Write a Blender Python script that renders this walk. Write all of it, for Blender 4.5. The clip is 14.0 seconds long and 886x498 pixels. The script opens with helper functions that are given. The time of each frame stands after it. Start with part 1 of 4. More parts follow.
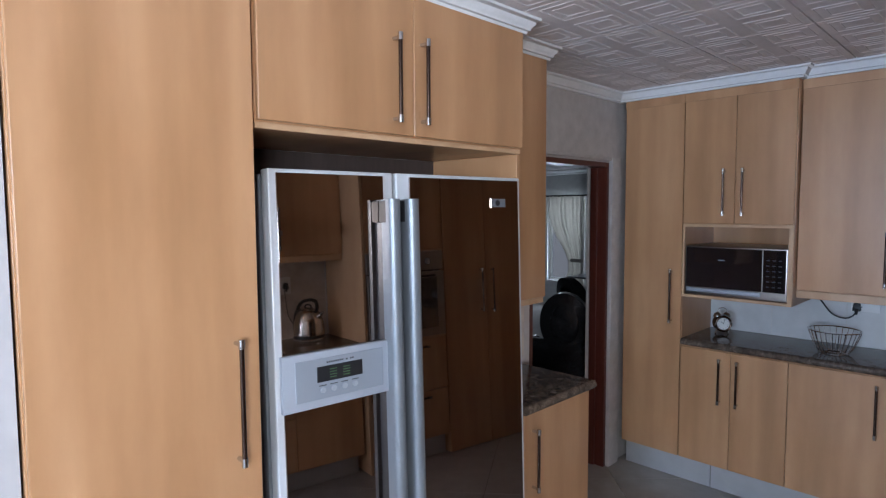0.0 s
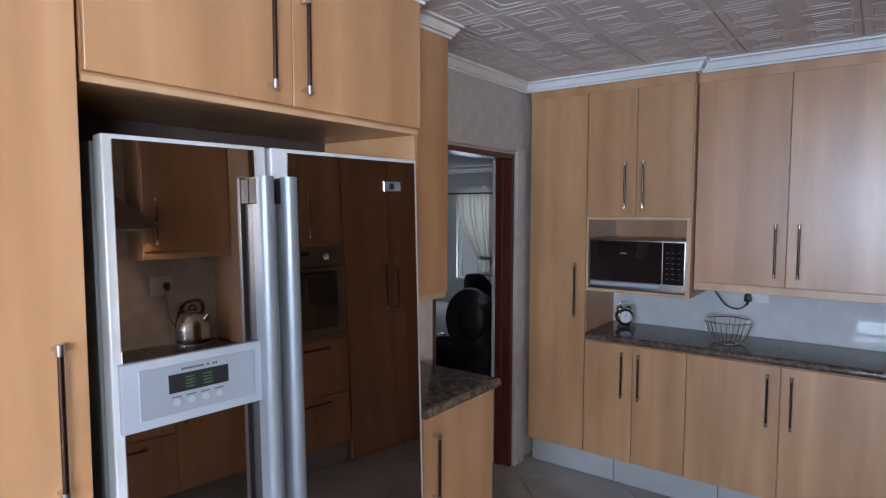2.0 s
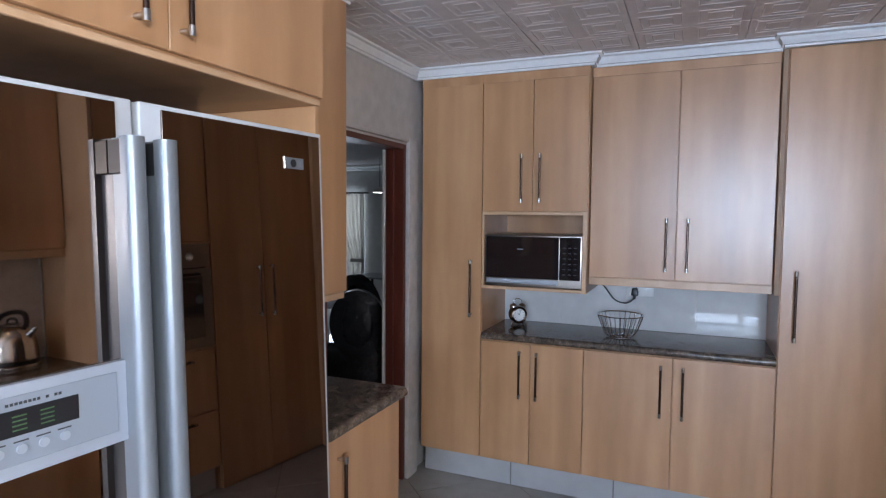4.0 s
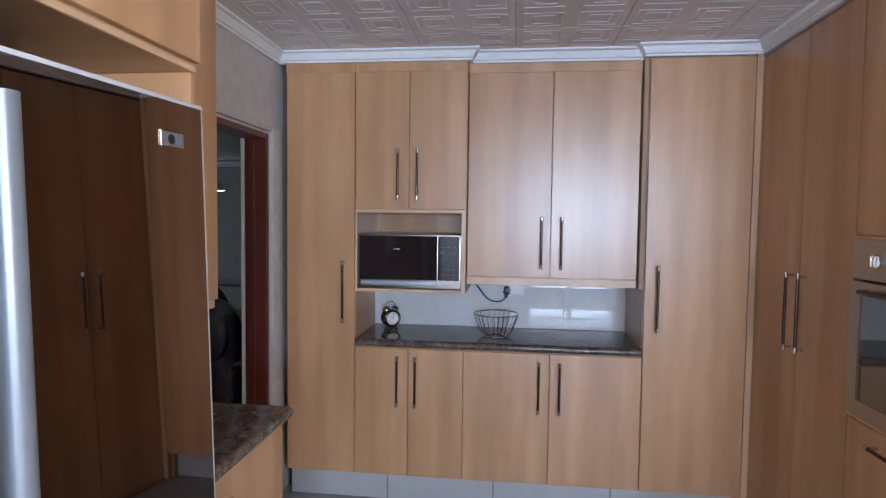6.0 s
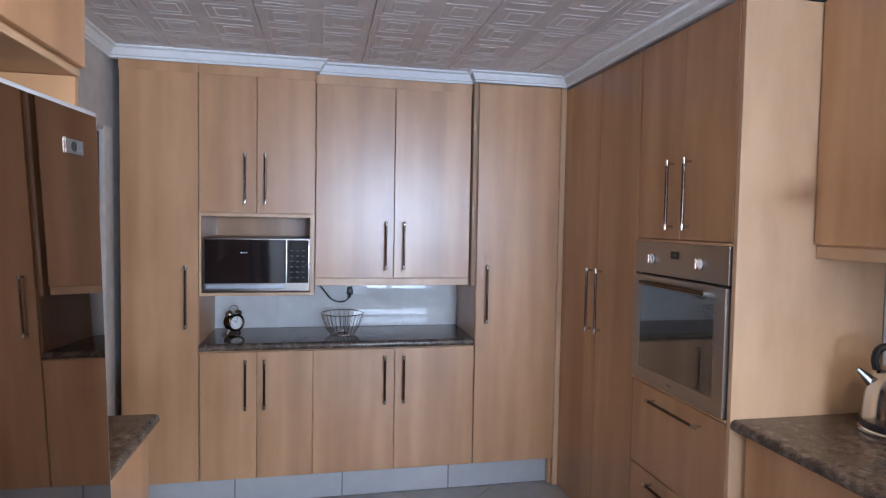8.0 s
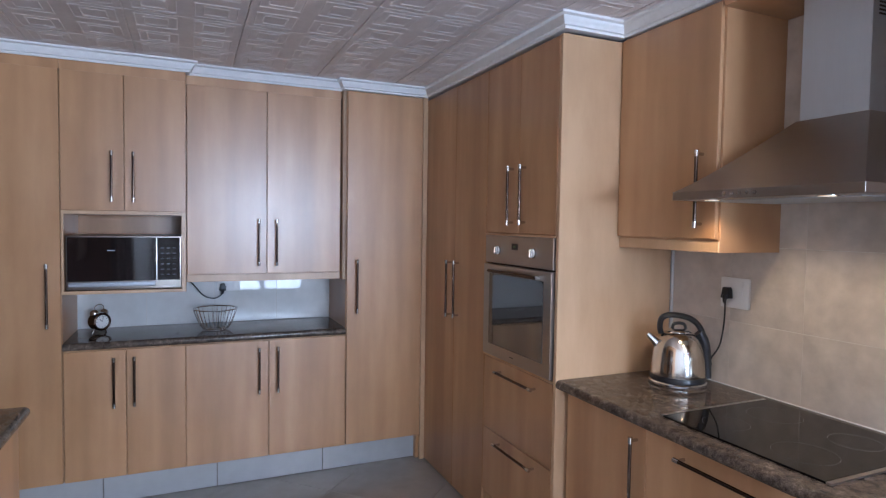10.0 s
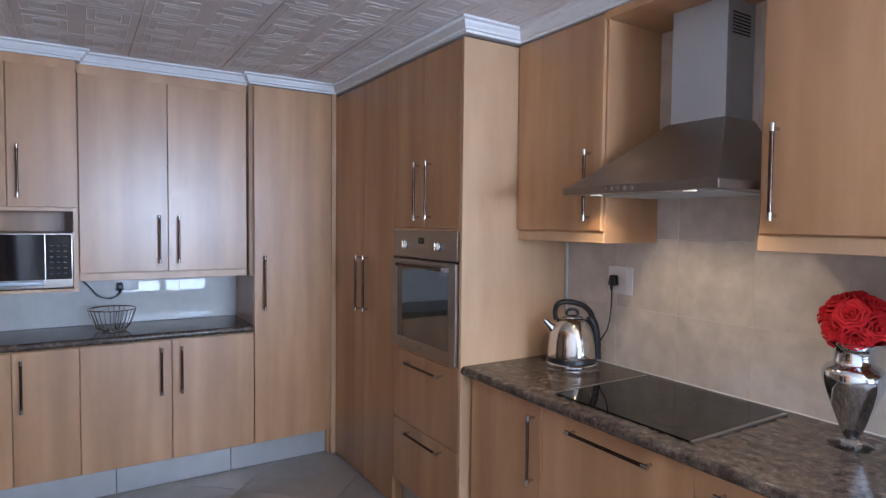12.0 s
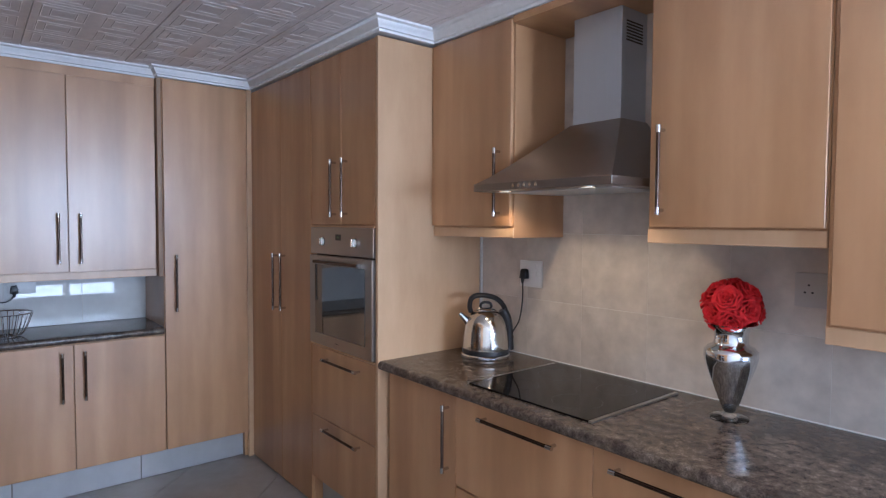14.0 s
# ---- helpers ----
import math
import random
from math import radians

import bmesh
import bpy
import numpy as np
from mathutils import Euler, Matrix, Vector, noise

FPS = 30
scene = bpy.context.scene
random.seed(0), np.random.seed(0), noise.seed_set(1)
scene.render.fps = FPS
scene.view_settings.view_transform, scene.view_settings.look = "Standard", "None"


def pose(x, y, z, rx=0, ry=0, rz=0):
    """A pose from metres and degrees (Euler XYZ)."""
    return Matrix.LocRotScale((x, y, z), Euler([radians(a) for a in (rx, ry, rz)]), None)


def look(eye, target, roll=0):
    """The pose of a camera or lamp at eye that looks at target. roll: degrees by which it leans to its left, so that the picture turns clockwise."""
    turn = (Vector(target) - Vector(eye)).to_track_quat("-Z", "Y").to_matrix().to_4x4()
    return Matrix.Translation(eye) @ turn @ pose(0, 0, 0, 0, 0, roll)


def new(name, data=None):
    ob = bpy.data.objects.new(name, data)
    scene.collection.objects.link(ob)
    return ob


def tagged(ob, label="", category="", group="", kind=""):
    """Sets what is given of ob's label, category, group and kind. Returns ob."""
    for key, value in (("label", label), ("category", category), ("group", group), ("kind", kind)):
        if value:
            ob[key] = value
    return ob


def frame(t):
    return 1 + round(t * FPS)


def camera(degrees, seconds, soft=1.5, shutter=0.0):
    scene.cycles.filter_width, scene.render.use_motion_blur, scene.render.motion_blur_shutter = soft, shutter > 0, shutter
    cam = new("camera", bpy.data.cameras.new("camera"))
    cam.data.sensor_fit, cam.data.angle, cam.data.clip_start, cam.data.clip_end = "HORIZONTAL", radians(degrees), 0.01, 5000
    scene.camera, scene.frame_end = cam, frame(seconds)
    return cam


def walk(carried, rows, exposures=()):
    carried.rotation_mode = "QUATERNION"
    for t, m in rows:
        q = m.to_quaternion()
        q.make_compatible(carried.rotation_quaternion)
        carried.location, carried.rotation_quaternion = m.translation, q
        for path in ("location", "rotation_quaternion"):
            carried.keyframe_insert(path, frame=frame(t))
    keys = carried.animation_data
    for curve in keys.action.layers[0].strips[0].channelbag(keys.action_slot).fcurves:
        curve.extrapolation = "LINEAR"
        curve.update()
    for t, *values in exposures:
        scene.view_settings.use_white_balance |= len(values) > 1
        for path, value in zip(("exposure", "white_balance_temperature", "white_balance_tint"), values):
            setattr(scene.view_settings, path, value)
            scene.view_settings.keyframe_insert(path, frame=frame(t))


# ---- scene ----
cam = camera(74.2, 14.0, soft=1.25)
PATH = [
    (0, (0.413, -0.225, 1.746), (-1.002, 1.182, 1.609), -0.3),
    (0.5, (0.413, -0.197, 1.727), (-0.958, 1.248, 1.594), -0.3),
    (1, (0.385, -0.140, 1.711), (-0.938, 1.354, 1.579), -0.2),
    (1.5, (0.352, -0.080, 1.701), (-0.918, 1.464, 1.568), -0.1),
    (2, (0.328, -0.026, 1.691), (-0.862, 1.574, 1.555), 0.1),
    (2.5, (0.283, 0.019, 1.679), (-0.827, 1.678, 1.545), 0.3),
    (3, (0.206, 0.045, 1.665), (-0.802, 1.768, 1.535), 0.4),
    (5.5, (-0.190, 0.237, 1.600), (-0.582, 2.195, 1.493), 0.6),
    (6, (-0.244, 0.250, 1.602), (-0.484, 2.232, 1.497), 0.7),
    (6.5, (-0.312, 0.224, 1.609), (-0.390, 2.220, 1.505), 0.9),
    (7, (-0.390, 0.177, 1.612), (-0.298, 2.172, 1.515), 0.9),
    (7.5, (-0.436, 0.113, 1.613), (-0.197, 2.096, 1.521), 1.0),
    (8, (-0.455, 0.035, 1.615), (-0.054, 1.992, 1.525), 1.0),
    (8.5, (-0.463, -0.064, 1.612), (0.060, 1.864, 1.525), 1.1),
    (9, (-0.476, -0.152, 1.609), (0.151, 1.745, 1.525), 1.0),
    (11.5, (-0.500, -0.346, 1.587), (0.497, 1.385, 1.500), 0.7),
    (12, (-0.507, -0.362, 1.583), (0.551, 1.332, 1.497), 0.6),
    (12.5, (-0.510, -0.383, 1.579), (0.603, 1.276, 1.493), 0.6),
    (13, (-0.508, -0.402, 1.574), (0.660, 1.219, 1.490), 0.5),
    (13.5, (-0.500, -0.418, 1.571), (0.713, 1.169, 1.487), 0.4),
    (14, (-0.491, -0.432, 1.569), (0.769, 1.119, 1.483), 0.3),
]
walk(cam, [(t, look(eye, target, roll)) for t, eye, target, roll in PATH],
     [(0, -0.66, 5600, 12), (3, -0.36, 5700, 12), (5.5, -0.20, 5750, 13), (7, -0.1, 5700, 13.5), (9, -0.24, 5600, 14), (11.5, -0.34, 5500, 13.5), (14, -0.36, 5450, 13.5)])

# ---------------------------------------------------------------- light
world = bpy.data.worlds.new("sky")
scene.world = world
world.use_nodes = True
wn = world.node_tree
sky = wn.nodes.new("ShaderNodeTexSky")
sky.sky_type = 'NISHITA'
sky.sun_disc = False
sky.sun_elevation, sky.sun_rotation = radians(48), radians(200)
wn.nodes["Background"].inputs["Strength"].default_value = 0.12
wn.links.new(sky.outputs["Color"], wn.nodes["Background"].inputs["Color"])


def lamp(name, kind, m, energy, color, **more):
    data = bpy.data.lights.new(name, kind)
    data.energy, data.color = energy, color
    if kind == "AREA":
        data.shape = "RECTANGLE"
        data.size, data.size_y = more["size"]
    if kind == "SPOT":
        data.spot_size, data.spot_blend, data.shadow_soft_size = radians(more["cone"]), 0.5, 0.02
    ob = new(name, data)
    ob.matrix_world = m
    return ob


sun = bpy.data.lights.new("sun", "SUN")
sun.energy, sun.angle, sun.color = 2.5, radians(0.5), (1.0, 0.95, 0.88)
new("sun", sun).matrix_world = look((0, 0, 8), (2.4, -0.3, 5.2))
# daylight in the glazed door behind the camera, and a fill from an added side window
lamp("door_daylight", "AREA", look((0.90, -4.78, 1.68), (0.70, -1.0, 3.70)), 345, (0.69, 0.835, 1.0), size=(1.70, 0.80))
for x in (0.475, 1.325):
    lamp("pane_daylight", "AREA", look((x, -4.515, 0.32), (x, 0, 0.36)), 8, (0.72, 0.85, 1.0), size=(0.74, 0.20))
# fill that brightens the fridge side; no source is known there
lamp("side_fill_daylight", "AREA", look((2.56, -2.3, 1.82), (0, -0.7, 3.5)), 275, (0.95, 0.94, 0.88), size=(1.3, 0.62))
lamp("lounge_daylight", "AREA", look((-5.39, 8.62, 1.22), (-5.39, 5, 1.10)), 46, (0.85, 0.93, 1.0), size=(0.70, 1.45))

# ---------------------------------------------------------------- materials


def material(name):
    m = bpy.data.materials.new(name)
    m.use_nodes = True
    nt = m.node_tree
    return m, nt, nt.nodes["Principled BSDF"]


def node(nt, kind, **inputs):
    n = nt.nodes.new(kind)
    for k, v in inputs.items():
        n.inputs[k.replace("_", " ")].default_value = v
    return n


def ramp(nt, source, stops):
    r = nt.nodes.new("ShaderNodeValToRGB")
    els = r.color_ramp.elements
    while len(els) < len(stops):
        els.new(0.5)
    for e, (p, c) in zip(els, stops):
        e.position, e.color = p, (*c, 1)
    nt.links.new(source, r.inputs["Fac"])
    return r


def coords(nt, scale, shuffle=True):
    tc = nt.nodes.new("ShaderNodeTexCoord")
    out = tc.outputs["Object"]
    if shuffle:
        info = nt.nodes.new("ShaderNodeObjectInfo")
        add = nt.nodes.new("ShaderNodeVectorMath")
        add.operation = "ADD"
        mul = nt.nodes.new("ShaderNodeMath")
        mul.operation = "MULTIPLY"
        mul.inputs[1].default_value = 37.0
        nt.links.new(info.outputs["Random"], mul.inputs[0])
        nt.links.new(out, add.inputs[0])
        nt.links.new(mul.outputs[0], add.inputs[1])
        out = add.outputs[0]
    mp = nt.nodes.new("ShaderNodeMapping")
    mp.inputs["Scale"].default_value = scale
    nt.links.new(out, mp.inputs["Vector"])
    return mp.outputs["Vector"]


def noise_tex(nt, vec, scale, detail=4, rough=0.55):
    n = node(nt, "ShaderNodeTexNoise", Scale=scale, Detail=detail, Roughness=rough)
    nt.links.new(vec, n.inputs["Vector"])
    return n.outputs["Fac"]


def bump(nt, bsdf, height, strength, distance=0.002):
    b = node(nt, "ShaderNodeBump", Strength=strength, Distance=distance)
    nt.links.new(height, b.inputs["Height"])
    nt.links.new(b.outputs["Normal"], bsdf.inputs["Normal"])


def mix_color(nt, fac, a, b, kind="MIX"):
    m = nt.nodes.new("ShaderNodeMix")
    m.data_type, m.blend_type = "RGBA", kind
    for sock, val in ((m.inputs[0], fac), (m.inputs[6], a), (m.inputs[7], b)):
        if isinstance(val, (int, float)):
            sock.default_value = val
        elif isinstance(val, tuple):
            sock.default_value = (*val, 1)
        else:
            nt.links.new(val, sock)
    return m.outputs[2]


def wood(name, dark, mid, light, rough=0.31, across=(1, 0.3, 0.07)):
    m, nt, b = material(name)
    v = coords(nt, across)
    broad = noise_tex(nt, v, 8, 2, 0.45)
    fine = noise_tex(nt, v, 45, 2, 0.5)
    c1 = ramp(nt, broad, [(0.30, dark), (0.5, mid), (0.70, light)])
    c2 = ramp(nt, fine, [(0.30, (0.955, 0.95, 0.94)), (0.65, (1, 1, 1))])
    col = mix_color(nt, 0.55, c1.outputs["Color"], c2.outputs["Color"], "MULTIPLY")
    v2 = coords(nt, (1, 1, 0.28))
    cloud = ramp(nt, noise_tex(nt, v2, 6, 5, 0.65), [(0.30, (0.84, 0.80, 0.76)), (0.62, (1, 1, 1))])
    col = mix_color(nt, 0.8, col, cloud.outputs["Color"], "MULTIPLY")
    nt.links.new(col, b.inputs["Base Color"])
    b.inputs["IOR"].default_value = 1.62
    b.inputs["Roughness"].default_value = rough
    return m


def plain(name, color, rough=0.5, metal=0.0, grain=0.0, ior=1.45, scale=60, **more):
    m, nt, b = material(name)
    b.inputs["Roughness"].default_value = rough
    b.inputs["Metallic"].default_value = metal
    b.inputs["IOR"].default_value = ior
    b.inputs["Base Color"].default_value = (*color, 1)
    if grain:
        v = coords(nt, more.get("stretch", (1, 1, 1)))
        n1 = noise_tex(nt, v, scale, 5)
        n2 = noise_tex(nt, v, scale * 0.07, 3)
        lo, hi = tuple(c * (1 - grain) for c in color), tuple(min(1, c * (1 + grain)) for c in color)
        c1 = ramp(nt, n1, [(0.3, lo), (0.7, hi)])
        c2 = ramp(nt, n2, [(0.3, (1 - grain,) * 3), (0.7, (1, 1, 1))])
        nt.links.new(mix_color(nt, 0.8, c1.outputs["Color"], c2.outputs["Color"], "MULTIPLY"), b.inputs["Base Color"])
        vary = min(0.05, rough * 0.35)
        rr = ramp(nt, n1, [(0.3, (max(rough - vary, 0.01),) * 3), (0.7, (rough + vary,) * 3)])
        nt.links.new(rr.outputs["Color"], b.inputs["Roughness"])
        bump(nt, b, n1, more.get("relief", 0.05), 0.001)
    return m


WOOD = wood("beech_laminate", (0.405, 0.218, 0.100), (0.49, 0.272, 0.130), (0.575, 0.335, 0.172))
WOOD_EDGE = wood("beech_edging", (0.53, 0.335, 0.185), (0.575, 0.372, 0.212), (0.62, 0.41, 0.24), 0.36)
CARCASS = plain("cabinet_inside", (0.34, 0.22, 0.13), 0.5, grain=0.08, stretch=(1, 1, 0.08))
# near-black brown that holds the shade of the fridge recess
RECESS_SHADE = plain("recess_shade_board", (0.07, 0.052, 0.048), 0.6, grain=0.15, stretch=(1, 1, 0.1))
CHROME = plain("chrome", (0.58, 0.57, 0.56), 0.18, 1.0)
NICKEL = plain("dark_nickel", (0.10, 0.068, 0.054), 0.20, 1.0)
STEEL = plain("brushed_steel", (0.38, 0.35, 0.32), 0.33, 1.0, grain=0.03, scale=400, stretch=(0.02, 1, 1), relief=0.0)
DUCT = plain("duct_steel", (0.58, 0.62, 0.66), 0.45, 0.6, grain=0.03, scale=400, stretch=(1, 1, 0.02), relief=0.0)
BRUSHED = plain("fine_brushed_steel", (0.60, 0.565, 0.515), 0.15, 1.0)
POLISHED = plain("polished_steel", (0.74, 0.77, 0.80), 0.08, 1.0)
SILVER = plain("silver_paint", (0.21, 0.23, 0.255), 0.36, 0.35, grain=0.02)
DOOR_SILVER = plain("bright_silver_paint", (0.54, 0.56, 0.58), 0.34, 0.1, grain=0.02)
PANEL_GREY = plain("silver_plastic", (0.29, 0.32, 0.36), 0.42, 0.2)
BADGE_GREY = plain("badge_metal", (0.2, 0.21, 0.23), 0.38, 0.5)
PANEL_PALE = plain("pale_silver_plastic", (0.38, 0.41, 0.46), 0.40, 0.2)
BLACK_GLASS = plain("brown_mirror_glass", (0.29, 0.238, 0.212), 0.02, 1.0)
BLACK_GLASS.node_tree.nodes["Principled BSDF"].inputs["Specular Tint"].default_value = (0.95, 0.86, 0.78, 1)
OVEN_GLASS = plain("oven_mirror_glass", (0.05, 0.045, 0.04), 0.03, 0.0, ior=2.3)
MW_GLASS = plain("microwave_glass", (0.014, 0.010, 0.010), 0.06, 0.0, ior=1.55)
HOB_GLASS = plain("hob_glass", (0.008, 0.007, 0.007), 0.04, 0.0, ior=1.34)
BLACK = plain("black_plastic", (0.015, 0.015, 0.017), 0.35)
GREY_LINE = plain("grey_print", (0.045, 0.047, 0.05), 0.4)
KEY_DARK = plain("dark_key", (0.035, 0.04, 0.055), 0.3)
WIRE = plain("chromed_wire", (0.72, 0.72, 0.72), 0.15, 1.0)
LEATHER = plain("black_leather", (0.012, 0.012, 0.014), 0.24, grain=0.3, scale=200, relief=0.3)
# socket plastic toned down to carry the shadow under the wall units
SOCKET_SHADED = plain("shaded_plastic", (0.50, 0.47, 0.44), 0.3)
WHITE_PLASTIC = plain("white_plastic", (0.78, 0.77, 0.74), 0.35)
CORNICE = plain("white_cornice_paint", (0.80, 0.80, 0.80), 0.6, grain=0.04, scale=30)
CEIL = plain("ceiling_tile", (0.76, 0.715, 0.71), 0.75, grain=0.05, scale=25)
# similar tile to CEIL, darkened in colour because less light reaches the lounge ceiling
LOUNGE_CEIL_SHADED = plain("shaded_ceiling_tile", (0.30, 0.275, 0.26), 0.75, grain=0.12, scale=14)
PLASTER = plain("grey_plaster", (0.55, 0.52, 0.50), 0.75, grain=0.10, scale=14, relief=0.25)
PLASTER_FAR = plain("pale_grey_plaster", (0.60, 0.61, 0.61), 0.8, grain=0.05, scale=12, relief=0.1)
WALL_BLUE = plain("grey_wall_paint", (0.46, 0.46, 0.47), 0.6, grain=0.05, scale=10, relief=0.1)
FRAME_BROWN = plain("red_brown_door_frame", (0.095, 0.022, 0.013), 0.35, grain=0.15, scale=40, stretch=(1, 1, 0.1))
SPLASH_GROUT = plain("pale_grout", (0.66, 0.63, 0.58), 0.8, grain=0.08)
GROUT = plain("grout", (0.20, 0.18, 0.16), 0.85, grain=0.1)
FLOOR_TILE = plain("floor_porcelain", (0.37, 0.345, 0.32), 0.05, ior=1.75, grain=0.07, scale=9, relief=0.003)
KICK_TILE = plain("kick_porcelain", (0.42, 0.42, 0.42), 0.05, ior=1.65, grain=0.05, scale=9, relief=0.01)
SPLASH_TILE = plain("splash_ceramic", (0.63, 0.565, 0.50), 0.06, grain=0.13, scale=12, relief=0.01)
SPLASH_PALE = plain("pale_splash_ceramic", (0.66, 0.66, 0.64), 0.02, ior=1.65, grain=0.06, scale=11, relief=0.002)
CURTAIN = plain("beige_curtain", (0.40, 0.385, 0.35), 0.9, grain=0.1, scale=80)
RED = plain("red_petals", (0.74, 0.014, 0.020), 0.7, grain=0.10, scale=60)
RED_DARK = plain("deep_red_petals", (0.68, 0.010, 0.016), 0.7, grain=0.10, scale=60)
GROUND = plain("paving", (0.35, 0.33, 0.30), 0.8, grain=0.15, scale=6)


def granite(name, grey=0.0):
    m, nt, b = material(name)
    v = coords(nt, (1, 1, 1), False)
    n1 = noise_tex(nt, v, 26, 10, 0.80)
    n2 = noise_tex(nt, v, 240, 5, 0.75)
    n3 = noise_tex(nt, v, 6, 4, 0.6)
    c1 = ramp(nt, n1, [(0.33, (0.035, 0.027, 0.024)), (0.45, (0.105, 0.083, 0.069)), (0.54, (0.175, 0.145, 0.122)), (0.68, (0.36, 0.315, 0.27))])
    c2 = ramp(nt, n2, [(0.40, (0.26, 0.24, 0.22)), (0.56, (1, 1, 1))])
    c3 = ramp(nt, n3, [(0.35, (0.66, 0.62, 0.60)), (0.65, (1.0, 0.93, 0.85))])
    col = mix_color(nt, 0.6, c1.outputs["Color"], c2.outputs["Color"], "MULTIPLY")
    col = mix_color(nt, 1.0, col, c3.outputs["Color"], "MULTIPLY")
    nt.links.new(col, b.inputs["Base Color"])
    b.inputs["Roughness"].default_value = 0.11
    bump(nt, b, n2, 0.04, 0.001)
    return m


GRANITE = granite("granite_laminate")


def glowing(name, color, strength):
    m, nt, b = material(name)
    b.inputs["Base Color"].default_value = (*color, 1)
    b.inputs["Emission Color"].default_value = (*color, 1)
    b.inputs["Emission Strength"].default_value = strength
    return m


LAMP_WARM = glowing("hood_bulb", (1.0, 0.80, 0.55), 0.9)
LAMP_COOL = glowing("pendant_bulb", (1.0, 0.96, 0.9), 7.0)
SEGMENT = glowing("green_segments", (0.06, 0.12, 0.05), 0.087)


def clear_glass():
    m, nt, b = material("clear_glass")
    b.inputs["Transmission Weight"].default_value = 1.0
    b.inputs["Roughness"].default_value = 0.0
    b.inputs["IOR"].default_value = 1.45
    return m


GLASS = clear_glass()

# ---------------------------------------------------------------- mesh helpers


def box(bm, x0, x1, y0, y1, z0, z1, bevel=0.0, seg=1):
    vs = [bm.verts.new((x, y, z)) for z in (z0, z1) for y in (y0, y1) for x in (x0, x1)]
    fs = [bm.faces.new([vs[i] for i in f]) for f in ((0, 2, 3, 1), (4, 5, 7, 6), (0, 1, 5, 4), (2, 6, 7, 3), (0, 4, 6, 2), (1, 3, 7, 5))]
    if bevel:
        es = list({e for f in fs for e in f.edges})
        bmesh.ops.bevel(bm, geom=es, offset=bevel, segments=seg, profile=0.6, affect="EDGES")
    return bm


def solid(x0, x1, y0, y1, z0, z1, bevel=0.002, seg=1):
    return box(bmesh.new(), x0, x1, y0, y1, z0, z1, bevel, seg)


def rod(bm, a, b, r, n=14, r2=None):
    a, b = Vector(a), Vector(b)
    q = (b - a).to_track_quat("Z", "Y").to_matrix().to_4x4()
    bmesh.ops.create_cone(bm, cap_ends=True, segments=n, radius1=r, radius2=r if r2 is None else r2, depth=(b - a).length,
                          matrix=Matrix.Translation((a + b) / 2) @ q)
    return bm


def lathe(bm, profile, n=40, centre=(0, 0, 0), cap=False):
    rings = []
    for r, z in profile:
        if r < 1e-5:
            rings.append([bm.verts.new((centre[0], centre[1], centre[2] + z))])
        else:
            rings.append([bm.verts.new((centre[0] + r * math.cos(2 * math.pi * k / n), centre[1] + r * math.sin(2 * math.pi * k / n), centre[2] + z)) for k in range(n)])
    for a, b in zip(rings, rings[1:]):
        for k in range(n):
            j = (k + 1) % n
            if len(a) == 1 and len(b) == 1:
                continue
            if len(a) == 1:
                bm.faces.new((a[0], b[k], b[j])) if len(b) > 1 else None
            elif len(b) == 1:
                bm.faces.new((a[k], a[j], b[0]))
            else:
                bm.faces.new((a[k], a[j], b[j], b[k]))
    if cap and len(rings[0]) > 1:
        bm.faces.new(rings[0][::-1])
    if cap and len(rings[-1]) > 1:
        bm.faces.new(rings[-1])
    return bm


def tube(bm, pts, r, n=8, closed=False, flat=1.0):
    pts = [Vector(p) for p in pts]
    rings = []
    count = len(pts)
    up = Vector((0, 0, 1))
    side = None
    for i, p in enumerate(pts):
        a = pts[i - 1] if (i or closed) else p
        b = pts[(i + 1) % count] if (i < count - 1 or closed) else p
        d = (b - a).normalized()
        if side is None:
            side = d.cross(up if abs(d.z) < 0.9 else Vector((1, 0, 0))).normalized()
        side = (side - d * side.dot(d)).normalized()
        other = d.cross(side)
        rings.append([bm.verts.new(p + side * r * math.cos(2 * math.pi * k / n) + other * r * flat * math.sin(2 * math.pi * k / n)) for k in range(n)])
    pairs = list(zip(rings, rings[1:])) + ([(rings[-1], rings[0])] if closed else [])
    for a, b in pairs:
        for k in range(n):
            j = (k + 1) % n
            bm.faces.new((a[k], a[j], b[j], b[k]))
    if not closed:
        bm.faces.new(rings[0][::-1])
        bm.faces.new(rings[-1])
    return bm


def smooth_path(pts, steps=8):
    pts = [Vector(p) for p in pts]
    ext = [2 * pts[0] - pts[1]] + pts + [2 * pts[-1] - pts[-2]]
    out = []
    for i in range(1, len(ext) - 2):
        p0, p1, p2, p3 = ext[i - 1:i + 3]
        for k in range(steps):
            t = k / steps
            out.append(0.5 * ((2 * p1) + (p2 - p0) * t + (2 * p0 - 5 * p1 + 4 * p2 - p3) * t * t + (3 * p1 - p0 - 3 * p2 + p3) * t ** 3))
    out.append(pts[-1])
    return out


def mesh(name, bm, mat, angle=35):
    bmesh.ops.recalc_face_normals(bm, faces=bm.faces[:])
    me = bpy.data.meshes.new(name)
    bm.to_mesh(me)
    bm.free()
    me.materials.append(mat)
    if angle:
        for p in me.polygons:
            p.use_smooth = True
        me.set_sharp_from_angle(angle=radians(angle))
    return me


def part(name, bm, mat, parent, label="", angle=35):
    ob = new(name, mesh(name, bm, mat, angle))
    ob.parent = parent
    if label:
        ob["label"] = label
    return ob


def thing(name, m, label, category, group=""):
    ob = new(name)
    ob.empty_display_size = 0.05
    ob.matrix_world = m
    return tagged(ob, label, category, group)


